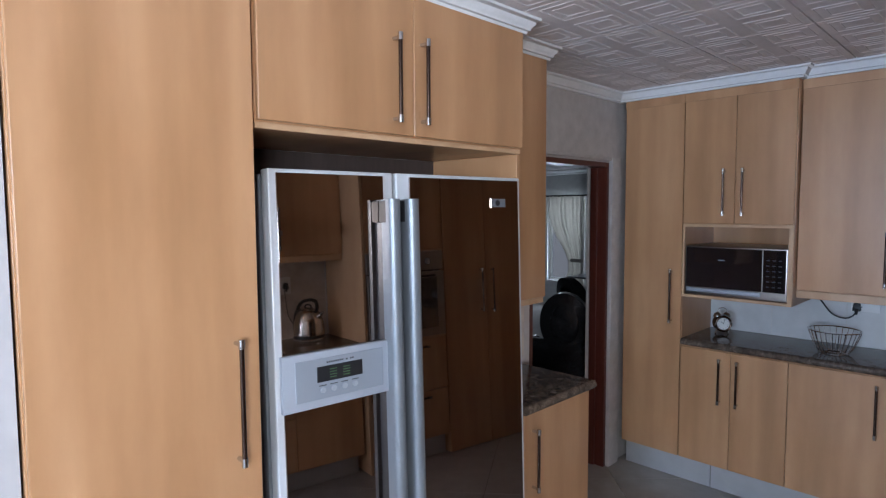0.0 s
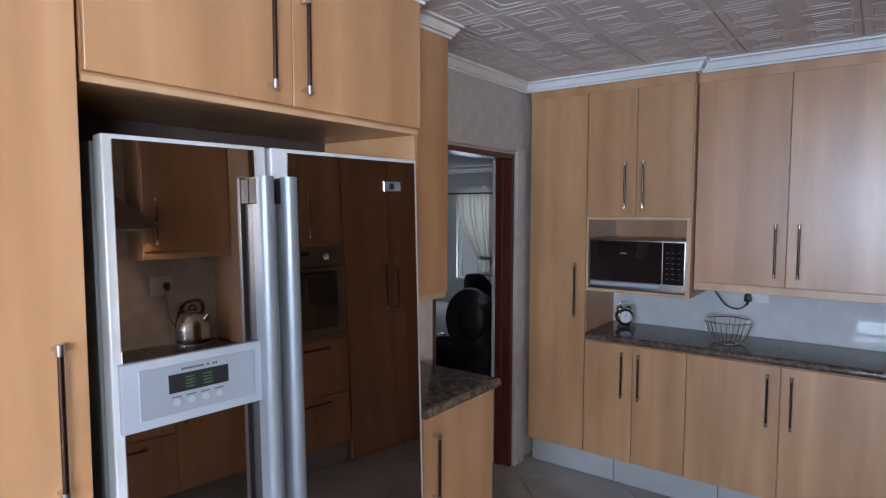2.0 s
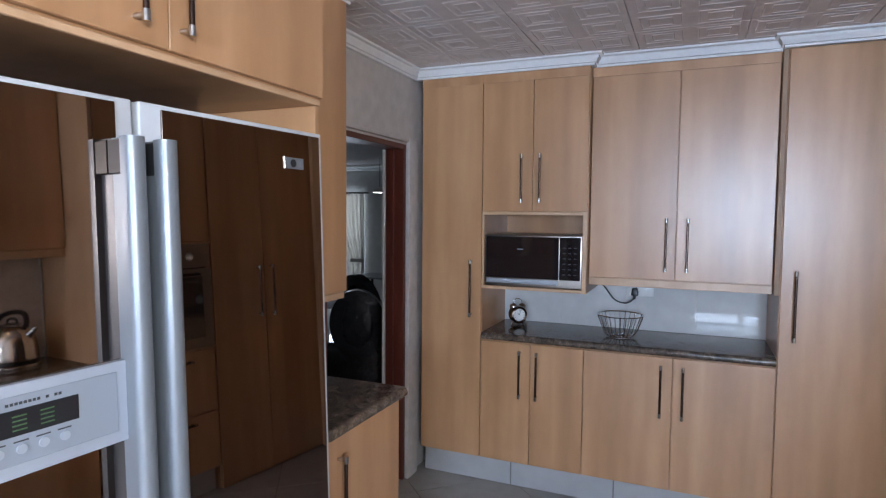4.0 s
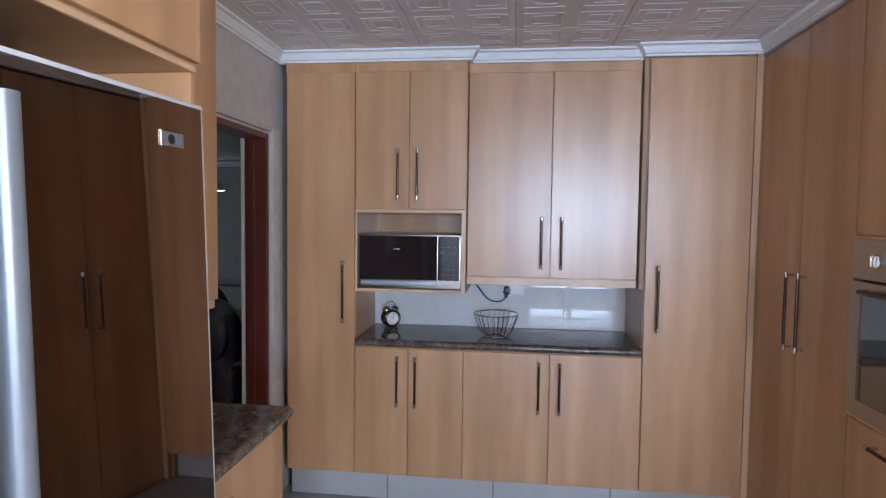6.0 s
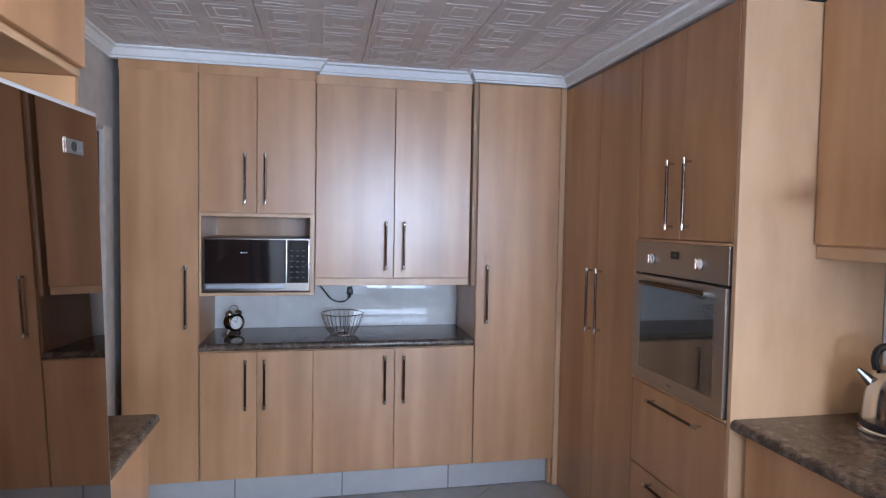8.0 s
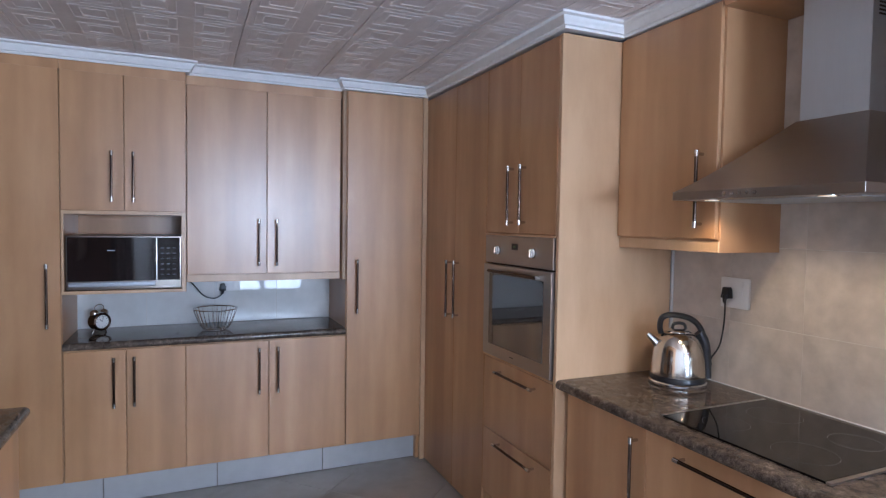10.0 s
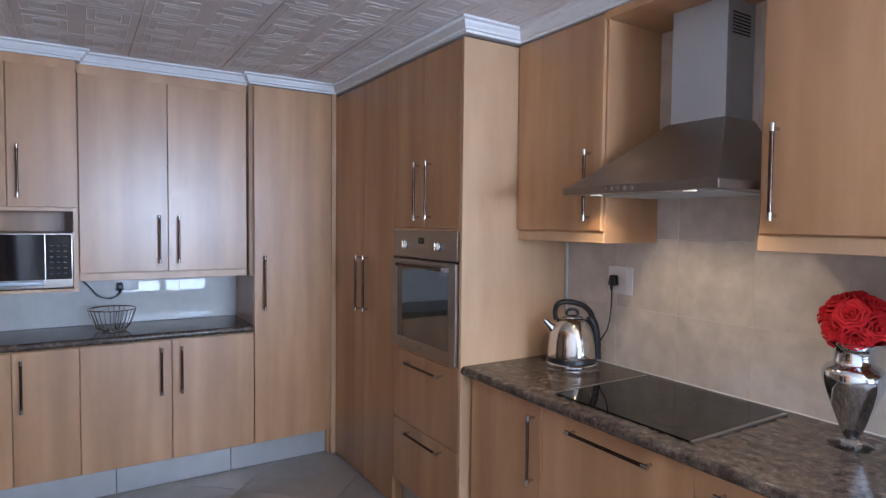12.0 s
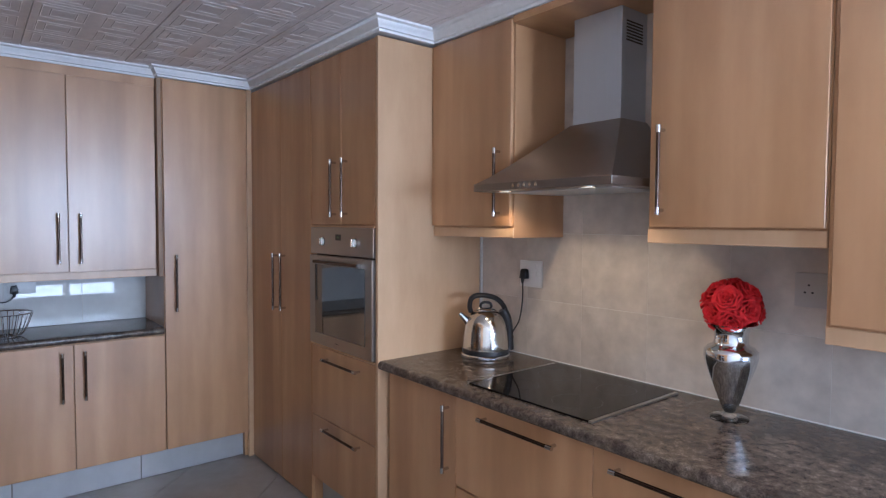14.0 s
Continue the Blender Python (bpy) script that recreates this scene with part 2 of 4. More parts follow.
def structure(name, bm, mat, label="", angle=35):
    ob = new(name, mesh(name, bm, mat, angle))
    return tagged(ob, label, "", "", "structure")


# runs of units: x along the run to the right when facing it, y into the wall, z up; y = 0 is the door fronts
NORTH = pose(0, 3.405, 0)
OVEN = pose(0.998, 3.405, 0, 0, 0, -90)
EAST = pose(1.0, 1.853, 0, 0, 0, -90)
WEST = pose(-1.064, -0.018, 0, 0, 0, 90)
CEILING = 2.505
TOP = 2.437

# ---------------------------------------------------------------- the rooms
WX, NY, SY, EX = -1.56, 3.89, -4.5, 2.7     # west, north, south and east inner faces
D0, D1, DH = 2.42, 3.270, 2.040             # doorway in the west wall


def boxes(rows):
    bm = bmesh.new()
    for r in rows:
        box(bm, *r)
    return bm


structure("floor", solid(-6.98, 2.88, -4.68, 8.78, -0.12, -0.008, 0), GROUT, "dark grouted floor bed under large porcelain tiles")
structure("wall_north", solid(WX - 0.12, 1.9, NY, NY + 0.2, -0.1, 2.6, 0), PLASTER, "grey plastered wall behind the tall units")
structure("wall_west", boxes([(WX - 0.12, WX, -0.012, D0, -0.1, 2.6), (WX - 0.12, WX, D1, NY, -0.1, 2.6), (WX - 0.12, WX, D0, D1, DH, 2.6)]), PLASTER,
          "mottled grey plastered wall with the open doorway")
structure("wall_west_south", boxes([(WX - 0.12, -1.075, SY, -0.012, -0.1, 2.6)]), WALL_BLUE, "pale painted wall beside the tall cabinet")
structure("wall_east", solid(-1.75, 2.5, 0.645, 0.80, -0.1, 2.6, 0), PLASTER, "plastered wall behind the hob worktop").matrix_world = EAST
# walls that close the room behind the camera
structure("wall_east_south", boxes([(EX, EX + 0.2, SY, -0.2, -0.1, 0.95), (EX, EX + 0.2, SY, -0.2, 2.15, 2.6), (EX, EX + 0.2, SY, -3.0, 0.95, 2.15), (EX, EX + 0.2, -1.6, -0.2, 0.95, 2.15),
                                    (1.75, EX + 0.2, -0.4, -0.2, -0.1, 2.6)]), WALL_BLUE, "pale painted wall with a small added window")
structure("wall_south", boxes([(WX - 0.12, 0.02, SY - 0.2, SY, -0.1, 2.6), (1.78, EX + 0.2, SY - 0.2, SY, -0.1, 2.6), (0.02, 1.78, SY - 0.2, SY, 2.12, 2.6)]), WALL_BLUE,
          "pale painted wall with a glazed sliding door")
structure("ground", solid(-60, 60, -90, 90, -0.4, -0.14, 0), GROUND, "pale paving outside")
# lounge beyond the doorway
LC = 2.42
structure("lounge_wall_north", boxes([(-7.0, -5.78, 8.6, 8.8, -0.1, 2.6), (-5.0, WX, 8.6, 8.8, -0.1, 2.6), (-5.78, -5.0, 8.6, 8.8, 1.95, 2.6), (-5.78, -5.0, 8.6, 8.8, -0.1, 0.45)]), PLASTER_FAR,
          "pale grey lounge wall with a curtained window")
structure("lounge_wall_west", solid(-7.0, -6.8, 0.0, 8.6, -0.1, 2.6, 0), PLASTER_FAR, "pale grey lounge wall")
structure("lounge_wall_east", solid(WX - 0.12, WX, NY + 0.2, 8.6, -0.1, 2.6, 0), PLASTER_FAR, "pale grey lounge wall")
structure("lounge_wall_south", solid(-7.0, WX - 0.12, -0.2, 0.0, -0.1, 2.6, 0), PLASTER_FAR, "pale grey lounge wall")
structure("lounge_ceiling", solid(-7.0, WX - 0.12, -0.2, 8.8, LC, LC + 0.1, 0), LOUNGE_CEIL_SHADED, "moulded lounge ceiling, its dimmer light put into the tile colour")
bm = bmesh.new()
box(bm, -6.8, WX - 0.121, 8.52, 8.599, LC - 0.09, LC - 0.002, 0.01)
box(bm, -6.8, WX - 0.121, 8.47, 8.5199, LC - 0.045, LC - 0.002, 0.01)
structure("lounge_cornice", bm, CORNICE, "white moulded cornice")


def glazing(name, m, w, h, panes, label):
    t = tagged(new(name), label, "", "", "structure")
    t.matrix_world = m
    bm = boxes([(0, w, -0.03, 0.03, 0, 0.05), (0, w, -0.03, 0.03, h - 0.05, h), (0, 0.05, -0.03, 0.03, 0.05, h - 0.05), (w - 0.05, w, -0.03, 0.03, 0.05, h - 0.05)])
    for k in range(1, panes):
        x = w * k / panes
        box(bm, x - 0.035, x + 0.035, -0.03, 0.03, 0.05, h - 0.05)
    part("window_frame", bm, WHITE_PLASTIC, t)
    for k in range(panes):
        g = part("pane", solid(w * k / panes + 0.03, w * (k + 1) / panes - 0.03, -0.003, 0.003, 0.04, h - 0.04, 0), GLASS, t)
        g.visible_shadow = False
    return t


glazing("door_glazed", pose(0.02, SY - 0.1, 0), 1.76, 2.12, 2, "white framed glazed sliding door to the garden")
# unseen window, added as an opening for the side fill lamp
glazing("added_side_window", pose(EX + 0.1, -3.0, 0.95, 0, 0, 90), 1.4, 1.2, 2, "white framed side window, unseen and added for the fill light")
glazing("window_lounge", pose(-5.78, 8.7, 0.45), 0.78, 1.50, 1, "bright white framed lounge window")

# plastered surround and brown frame of the doorway
bm = bmesh.new()
box(bm, WX, WX + 0.028, D1 + 0.004, 3.402, -0.004, DH + 0.034, 0.008, 2)
box(bm, WX, WX + 0.024, D0 - 0.12, D1 + 0.004, DH + 0.012, DH + 0.034, 0.006, 2)
structure("door_surround", bm, PLASTER, "raised grey plaster band round the doorway")
door = tagged(new("door_frame"), "red-brown painted frame of the open doorway", "", "", "structure")
for n, r in (("jamb", (WX - 0.118, WX + 0.004, D1 - 0.028, D1 + 0.001, 0, DH)), ("jamb", (WX - 0.118, WX + 0.004, D0, D0 + 0.028, 0, DH)), ("head", (WX - 0.118, WX + 0.004, D0 + 0.028, D1 - 0.028, DH - 0.03, DH + 0.001))):
    part(n, solid(*r, 0.003), FRAME_BROWN, door)
part("lounge_trim", solid(WX - 0.136, WX - 0.119, D1 - 0.040, D1 + 0.02, 0, DH, 0.003), PLASTER, door, "pale edge strip on the lounge side")
part("stop", solid(WX - 0.105, WX - 0.06, D1 - 0.042, D1 - 0.027, 0, DH - 0.03, 0.002), FRAME_BROWN, door)


def sweep(bm, path, profile, side):
    """Runs a profile of (out, z) along corners of a plan; side: +1 keeps the room on the left of the line."""
    pts = [Vector((x, y)) for x, y in path]
    rows = []
    for i, p in enumerate(pts):
        norms = []
        for a, b in ((i - 1, i), (i, i + 1)):
            if a >= 0 and b < len(pts):
                d = (pts[b] - pts[a]).normalized()
                norms.append(Vector((-d.y, d.x)) * side)
        m = norms[0] if len(norms) == 1 else (norms[0] + norms[1]) / (1 + norms[0].dot(norms[1]))
        rows.append([bm.verts.new((p.x + m.x * o, p.y + m.y * o, z)) for o, z in profile])
    for a, b in zip(rows, rows[1:]):
        for k in range(len(profile)):
            j = (k + 1) % len(profile)
            bm.faces.new((a[k], a[j], b[j], b[k]))
    bm.faces.new(rows[0])
    bm.faces.new(rows[-1][::-1])


Z = CEILING
PROFILE = [(-0.02, 2.4385), (0.020, 2.4385), (0.022, 2.449), (0.030, 2.452), (0.034, 2.464), (0.044, 2.474), (0.046, 2.484), (0.060, 2.490), (0.064, Z - 0.001), (-0.02, Z - 0.001)]
e1, e2 = EAST @ Vector((0.0, 0.306, 0)), EAST @ Vector((2.49, 0.306, 0))
bm = bmesh.new()
sweep(bm, [(-1.064, -0.012), (-1.064, 1.683), (-1.242, 1.683), (-1.242, 2.098), (WX, 2.098), (WX, 3.40), (-0.501, 3.40), (-0.501, 3.468), (0.430, 3.468), (0.430, 3.402), (0.993, 3.402),
           (0.993, 1.8535), (e1.x, 1.8535), (e1.x, e1.y), (e2.x, e2.y)], PROFILE, -1)
structure("cornice", bm, CORNICE, "white moulded cornice stepping round the cabinet tops")


def ceiling_tiles():
    """Moulded tiles with nested raised squares, joined into one ceiling."""
    vs, fs = [], []

    def add(x0, x1, y0, y1, z0, z1, inset=0.0):
        b = len(vs)
        vs.extend([(x0, y0, z1), (x1, y0, z1), (x1, y1, z1), (x0, y1, z1), (x0 + inset, y0 + inset, z0), (x1 - inset, y0 + inset, z0), (x1 - inset, y1 - inset, z0), (x0 + inset, y1 - inset, z0)])
        fs.extend([(b + 4, b + 5, b + 6, b + 7), (b, b + 1, b + 5, b + 4), (b + 1, b + 2, b + 6, b + 5), (b + 2, b + 3, b + 7, b + 6), (b + 3, b, b + 4, b + 7)])

    def ridge(cx, cy, h, w):
        for x0, x1, y0, y1 in ((cx - h, cx + h, cy - h, cy - h + w), (cx - h, cx + h, cy + h - w, cy + h), (cx - h, cx - h + w, cy - h + w, cy + h - w), (cx + h - w, cx + h, cy - h + w, cy + h - w)):
            add(x0, x1, y0, y1, Z - 0.0078, Z - 0.006, w * 0.3)

    side = 0.49
    for i in range(-3, 7):
        for j in range(-14, 4):
            x0, y0 = -0.253 + i * side, 2.11 + j * side
            add(x0 + 0.0009, x0 + side - 0.0009, y0 + 0.0009, y0 + side - 0.0009, Z - 0.006, Z + 0.004, 0.003)
            for a in (0.25, 0.75):
                for b in (0.25, 0.75):
                    cx, cy = x0 + a * side, y0 + b * side
                    ridge(cx, cy, 0.088, 0.005)
                    ridge(cx, cy, 0.052, 0.005)
    me = bpy.data.meshes.new("ceiling")
    me.from_pydata(vs, [], fs)
    me.materials.append(CEIL)
    return me


tagged(new("ceiling", ceiling_tiles()), "moulded white ceiling tiles with nested squares", "", "", "structure")
structure("ceiling_slab", solid(WX - 0.12, 3.0, SY - 0.2, NY + 0.2, Z + 0.001, Z + 0.1, 0), CEIL, "plain ceiling above the moulded tiles")

# ---------------------------------------------------------------- kitchen units


def handle(parent, x, z, length, upright=True, proud=0.032):
    """A bar handle on the front at y = -0.018 of a door; x, z is its middle."""
    y0, y1 = -0.0205, -0.0205 - proud
    h = length / 2
    d = Vector((0, 0, 1)) if upright else Vector((1, 0, 0))
    c = Vector((x, y1, z))
    bar = part("bar", rod(bmesh.new(), c - d * (h - 0.02), c + d * (h - 0.02), 0.0066), NICKEL, parent, "dark nickel bar of the handle")
    for s in (-1, 1):
        bm = rod(bmesh.new(), c + d * s * (h - 0.024), c + d * s * h, 0.0086)
        p = c + d * s * (h - 0.014)
        rod(bm, p, (p.x, y0 + 0.003, p.z), 0.0062)
        part("handle_end", bm, CHROME, parent, "bright chrome handle end")
    return bar


def unit(name, run, x0, x1, z0, z1, depth, fronts, label, category="kitchen cabinet", group="", hollow=None, pelmet=0.0, rail=0.0):
    """A cabinet with its slab fronts: rows of (kind, x0, x1, z0, z1, handle x, handle z, handle length, upright)."""
    t = thing(name, run @ pose(x0, 0, z0), label, category, group)
    w, h = x1 - x0, z1 - z0
    bm = bmesh.new()
    if hollow:
        a, b, c, d = hollow[0] - x0, hollow[1] - x0, hollow[2] - z0, hollow[3] - z0
        box(bm, 0, a, 0.0, depth, 0, h)
        box(bm, b, w, 0.0, depth, 0, h)
        box(bm, a, b, 0.0, depth, 0, c)
        box(bm, a, b, 0.0, depth, d, h)
        box(bm, a, b, depth - 0.02, depth, c, d)
    else:
        box(bm, 0, w, 0.0, depth, 0, h, 0.001)
    part("body", bm, WOOD, t)
    for kind, a, b, c, d, hx, hz, hl, up in fronts:
        g = 0.0016
        f = part(kind, solid(a - x0 + g, b - x0 - g, -0.0195, -0.0015, c - z0 + g, d - z0 - g, 0.0018), WOOD, t)
        if hl:
            handle(f, hx - x0, hz - z0, hl, up)
    if pelmet:
        part("pelmet", solid(0.0, w, -0.006, 0.0005, 0, pelmet - 0.002, 0.0018), WOOD_EDGE, t)
    if rail:
        part("top_rail", solid(0.0, w, -0.0195, -0.001, h - rail - 0.0003, h, 0.0004), WOOD, t)
    return t


BASE_G, UP_G, TALL_G = "base units", "wall units", "tall units"
BD = 0.47
# north run
unit("tall_cabinet", NORTH, -1.503, -1.112, 0.170, TOP, BD, [("door", -1.501, -1.113, 0.170, 2.388, -1.173, 1.1915, 0.340, True)],
     "tall beech laminate larder cabinet beside the doorway", group=TALL_G, rail=0.0503)
mwu = unit("microwave_cabinet", NORTH, -1.111, -0.502, 1.194, TOP, BD,
           [("door", -1.111, -0.812, 1.648, 2.388, -0.870, 1.834, 0.274, True), ("door", -0.812, -0.504, 1.648, 2.388, -0.765, 1.834, 0.274, True)],
           "beech laminate wall cabinet with an open microwave niche", group=UP_G, hollow=(-1.099, -0.526, 1.212, 1.628), rail=0.0503)
bm = bmesh.new()
for a, b, c, d in ((0, 0.012, 0, 0.452), (0.585, 0.609, 0, 0.452), (0.012, 0.585, 0, 0.018), (0.012, 0.585, 0.434, 0.452)):
    box(bm, a, b, -0.018, -0.0005, c, d, 0.001)
part("niche_frame", bm, WOOD_EDGE, mwu)
for a, b, hx in ((-1.108, -0.809, -0.867), (-0.809, -0.506, -0.767), (-0.506, -0.044, -0.101), (-0.044, 0.431, 0.008)):
    unit("base_cabinet", NORTH, a, b, 0.170, 0.886, BD, [("door", a, b, 0.170, 0.884, hx, 0.706, 0.279, True)],
         "beech laminate base cabinet under the dark granite-look worktop", group=BASE_G)
unit("wall_cabinet", NORTH @ pose(0, 0.066, 0), -0.500, 0.408, 1.240, TOP, 0.40,
     [("door", -0.498, -0.049, 1.286, 2.388, -0.098, 1.4745, 0.282, True), ("door", -0.049, 0.406, 1.286, 2.388, 0.007, 1.4745, 0.282, True)],
     "double-door beech laminate wall cabinet over the worktop", group=UP_G, pelmet=0.044, rail=0.0503)
t = unit("tall_cabinet", NORTH, 0.432, 0.955, 0.170, TOP, BD, [("door", 0.434, 0.945, 0.170, 2.430, 0.496, 1.197, 0.346, True)],
         "tall beech laminate cabinet in the corner", group=TALL_G)
part("corner_filler", solid(0.5145, 0.546, -0.0195, 0.01, -0.168, TOP - 0.17, 0.001), WOOD_EDGE, t)
part("scribe_panel", solid(-0.022, -0.0005, 0.006, 0.075, 1.07, TOP - 0.17, 0.001), CARCASS, t)

# oven run
unit("pantry_cabinet", OVEN, 0.01, 0.876, 0.008, TOP - 0.012, 0.62,
     [("door", 0.012, 0.478, 0.008, 2.423, 0.425, 1.213, 0.345, True), ("door", 0.478, 0.876, 0.008, 2.423, 0.533, 1.218, 0.340, True)],
     "double-door tall beech laminate pantry reaching the floor", group=TALL_G)
ovu = unit("oven_cabinet", OVEN, 0.879, 1.530, 0.160, TOP - 0.012, 0.62,
           [("door", 0.881, 1.209, 1.560, 2.423, 1.153, 1.746, 0.290, True), ("door", 1.209, 1.528, 1.560, 2.423, 1.268, 1.746, 0.288, True),
            ("drawer_front", 0.881, 1.528, 0.516, 0.902, 1.226, 0.846, 0.352, False), ("drawer_front", 0.881, 1.528, 0.160, 0.512, 1.226, 0.470, 0.352, False)],
           "tall beech laminate oven housing with two drawers", group=TALL_G, hollow=(0.897, 1.512, 0.914, 1.552))
part("side_panel", solid(0.6515, 0.673, -0.0195, 0.62, -0.155, TOP - 0.172, 0.0015), WOOD_EDGE, ovu)
part("trim_strip", solid(-0.003, 0.650, -0.0235, -0.001, 1.388, 1.397, 0.001), WOOD_EDGE, ovu)
part("trim_strip", solid(-0.003, 0.650, -0.0235, -0.001, 0.746, 0.755, 0.001), WOOD_EDGE, ovu)

# east run with worktop and hob
for a, b, fr in ((0.02, 0.501, [("door", 0.02, 0.501, 0.15, 0.872, 0.455, 0.689, 0.282, True)]),
                 (0.501, 1.171, [("drawer_front", 0.501, 1.171, 0.505, 0.872, 0.848, 0.826, 0.367, False), ("drawer_front", 0.501, 1.171, 0.15, 0.500, 0.848, 0.455, 0.367, False)]),
                 (1.171, 1.83, [("drawer_front", 1.171, 1.83, 0.505, 0.872, 1.438, 0.826, 0.367, False), ("drawer_front", 1.171, 1.83, 0.15, 0.500, 1.438, 0.455, 0.367, False)]),
                 (1.83, 2.45, [("door", 1.83, 2.45, 0.15, 0.872, 2.35, 0.689, 0.282, True)])):
    unit("base_cabinet", EAST @ pose(0, 0.048, 0), a, b, 0.15, 0.884, 0.58, fr, "beech laminate base cabinet below the hob worktop", group=BASE_G)
WALL_RUN = EAST @ pose(0, 0.3095, 0)
unit("wall_cabinet", WALL_RUN, 0.003, 0.546, 1.510, TOP, 0.322, [("door", 0.004, 0.540, 1.559, 2.428, 0.473, 1.748, 0.291, True)],
     "single-door beech laminate wall cabinet beside the cooker hood", group=UP_G, pelmet=0.045)
unit("wall_cabinet", WALL_RUN, 1.178, 1.714, 1.508, TOP, 0.322, [("door", 1.190, 1.713, 1.560, 2.428, 1.238, 1.748, 0.290, True)],
     "single-door beech laminate wall cabinet beside the hood duct", group=UP_G, pelmet=0.050)
unit("wall_cabinet", WALL_RUN, 1.716, 2.45, 1.249, TOP, 0.322, [("door", 1.729, 2.09, 1.303, 2.428, 2.04, 1.5, 0.290, True), ("door", 2.09, 2.45, 1.303, 2.428, 2.14, 1.5, 0.290, True)],
     "longer beech laminate wall cabinet at the end of the run", group=UP_G, pelmet=0.050)
t = thing("bridging_panel", WALL_RUN @ pose(0.5465, 0, 2.405), "beech laminate panel bridging the wall units above the hood", "cabinet panel")
part("board", solid(0, 0.631, -0.018, 0.32, 0, 0.03, 0.001), WOOD, t)

# west run with the fridge
unit("tall_cabinet", WEST, 0.012, 0.544, 0.10, 2.455, 0.49, [("door", 0.014, 0.542, 0.10, 2.45, 0.475, 1.243, 0.338, True)],
     "tall beech laminate cabinet beside the fridge", group=TALL_G)
unit("over_fridge_cabinet", WEST, 0.553, 1.700, 1.964, 2.455, 0.49,
     [("door", 0.555, 1.112, 1.985, 2.45, 1.026, 2.160, 0.280, True), ("door", 1.112, 1.698, 1.985, 2.45, 1.146, 2.162, 0.280, True)],
     "double-door beech laminate cabinet above the fridge", group=UP_G, pelmet=0.019)
t = thing("fridge_side_panel", WEST @ pose(1.680, 0, 0), "beech laminate end panel of the fridge recess", "cabinet panel")
part("board", solid(0, 0.020, -0.001, 0.49, 0, 1.963, 0.001), WOOD, t)
# added board; its dark colour stands in for the shadow behind the fridge
t = thing("fridge_recess_shade", WEST @ pose(0.550, 0.478, 0), "board added at the back of the fridge recess, shade put into its dark colour", "cabinet panel")
part("board", solid(0, 1.128, 0, 0.012, 0, 1.962, 0.001), RECESS_SHADE, t)
unit("base_cabinet", WEST, 1.702, 2.225, 0.12, 0.886, 0.49, [("door", 1.715, 2.223, 0.12, 0.884, 1.775, 0.680, 0.274, True)],
     "beech laminate base cabinet next to the fridge and doorway", group=BASE_G)
unit("wall_cabinet", WEST @ pose(0, 0.178, 0), 1.702, 2.115, 1.293, TOP + 0.012, 0.315, [("door", 1.704, 2.113, 1.322, 2.44, 1.76, 1.5, 0.0, True)],
     "narrow beech laminate wall cabinet beside the fridge housing", group=UP_G, pelmet=0.028)


def worktop(name, run, x0, x1, y0, y1, z0, z1, label):
    t = thing(name, run @ pose(x0, 0, z0), label, "worktop")
    bm = bmesh.new()
    r = (z1 - z0) / 2
    ring = [(y1, 0.0), (y1, z1 - z0)]
    ring += [(y0 + r - r * math.sin(a), r + r * math.cos(a)) for a in [math.pi * k / 10 for k in range(11)]]
    ends = [[bm.verts.new((x, y, z)) for y, z in ring] for x in (0, x1 - x0)]
    n = len(ring)
    for k in range(n):
        j = (k + 1) % n
        bm.faces.new((ends[0][k], ends[0][j], ends[1][j], ends[1][k]))
    bm.faces.new(ends[0][::-1])
    bm.faces.new(ends[1])
    part("slab", bm, GRANITE, t)
    part("sealant_bead", solid(0.002, x1 - x0 - 0.002, y1 - 0.004, y1 + 0.003, z1 - z0 + 0.0003, z1 - z0 + 0.0045, 0.001), WHITE_PLASTIC, t, "white sealant line along the wall")
    return t


worktop("worktop", NORTH, -1.111, 0.4305, -0.022, 0.484, 0.888, 0.928, "dark brown granite-look laminate worktop in the niche")
worktop("worktop", EAST, 0.003, 2.47, -0.024, 0.632, 0.886, 0.928, "brown mottled granite-look laminate worktop with rounded edge")
worktop("worktop", WEST, 1.703, 2.236, -0.052, 0.494, 0.888, 0.928, "brown granite-look laminate worktop beside the fridge")

# ---------------------------------------------------------------- fridge
fr = thing("fridge", pose(-1.012, 1.075, 0, 0, 0, 84.6) @ pose(0, 0, 1.21, -1.7, 0, 0) @ pose(-1.07, 0, -1.2), "silver side-by-side fridge with dark brown mirror-glass doors", "fridge")
FT = 1.852
part("cabinet_body", solid(0.564, 1.570, 0.062, 0.43, 0.03, FT - 0.012, 0.006, 2), SILVER, fr, "silver painted fridge body")
part("plinth", solid(0.58, 1.56, 0.06, 0.42, 0.0, 0.035, 0.002), BLACK, fr)


def fridge_door(x0, x1, left):
    d = part("door", solid(x0, x1, 0.004, 0.055, 0.05, FT, 0.006, 3), DOOR_SILVER, fr, "silver fridge door frame")
    g0, g1 = (x0 + 0.022, x1 - 0.040) if left else (x0 + 0.050, x1 - 0.016)
    part("glass_front", solid(g0, g1, -0.0015, 0.006, 0.06, FT - 0.012, 0.001), BLACK_GLASS, d, "dark brown mirror glass")
    return d


left_door = fridge_door(0.570, 0.987, True)
right_door = fridge_door(1.001, 1.579, False)


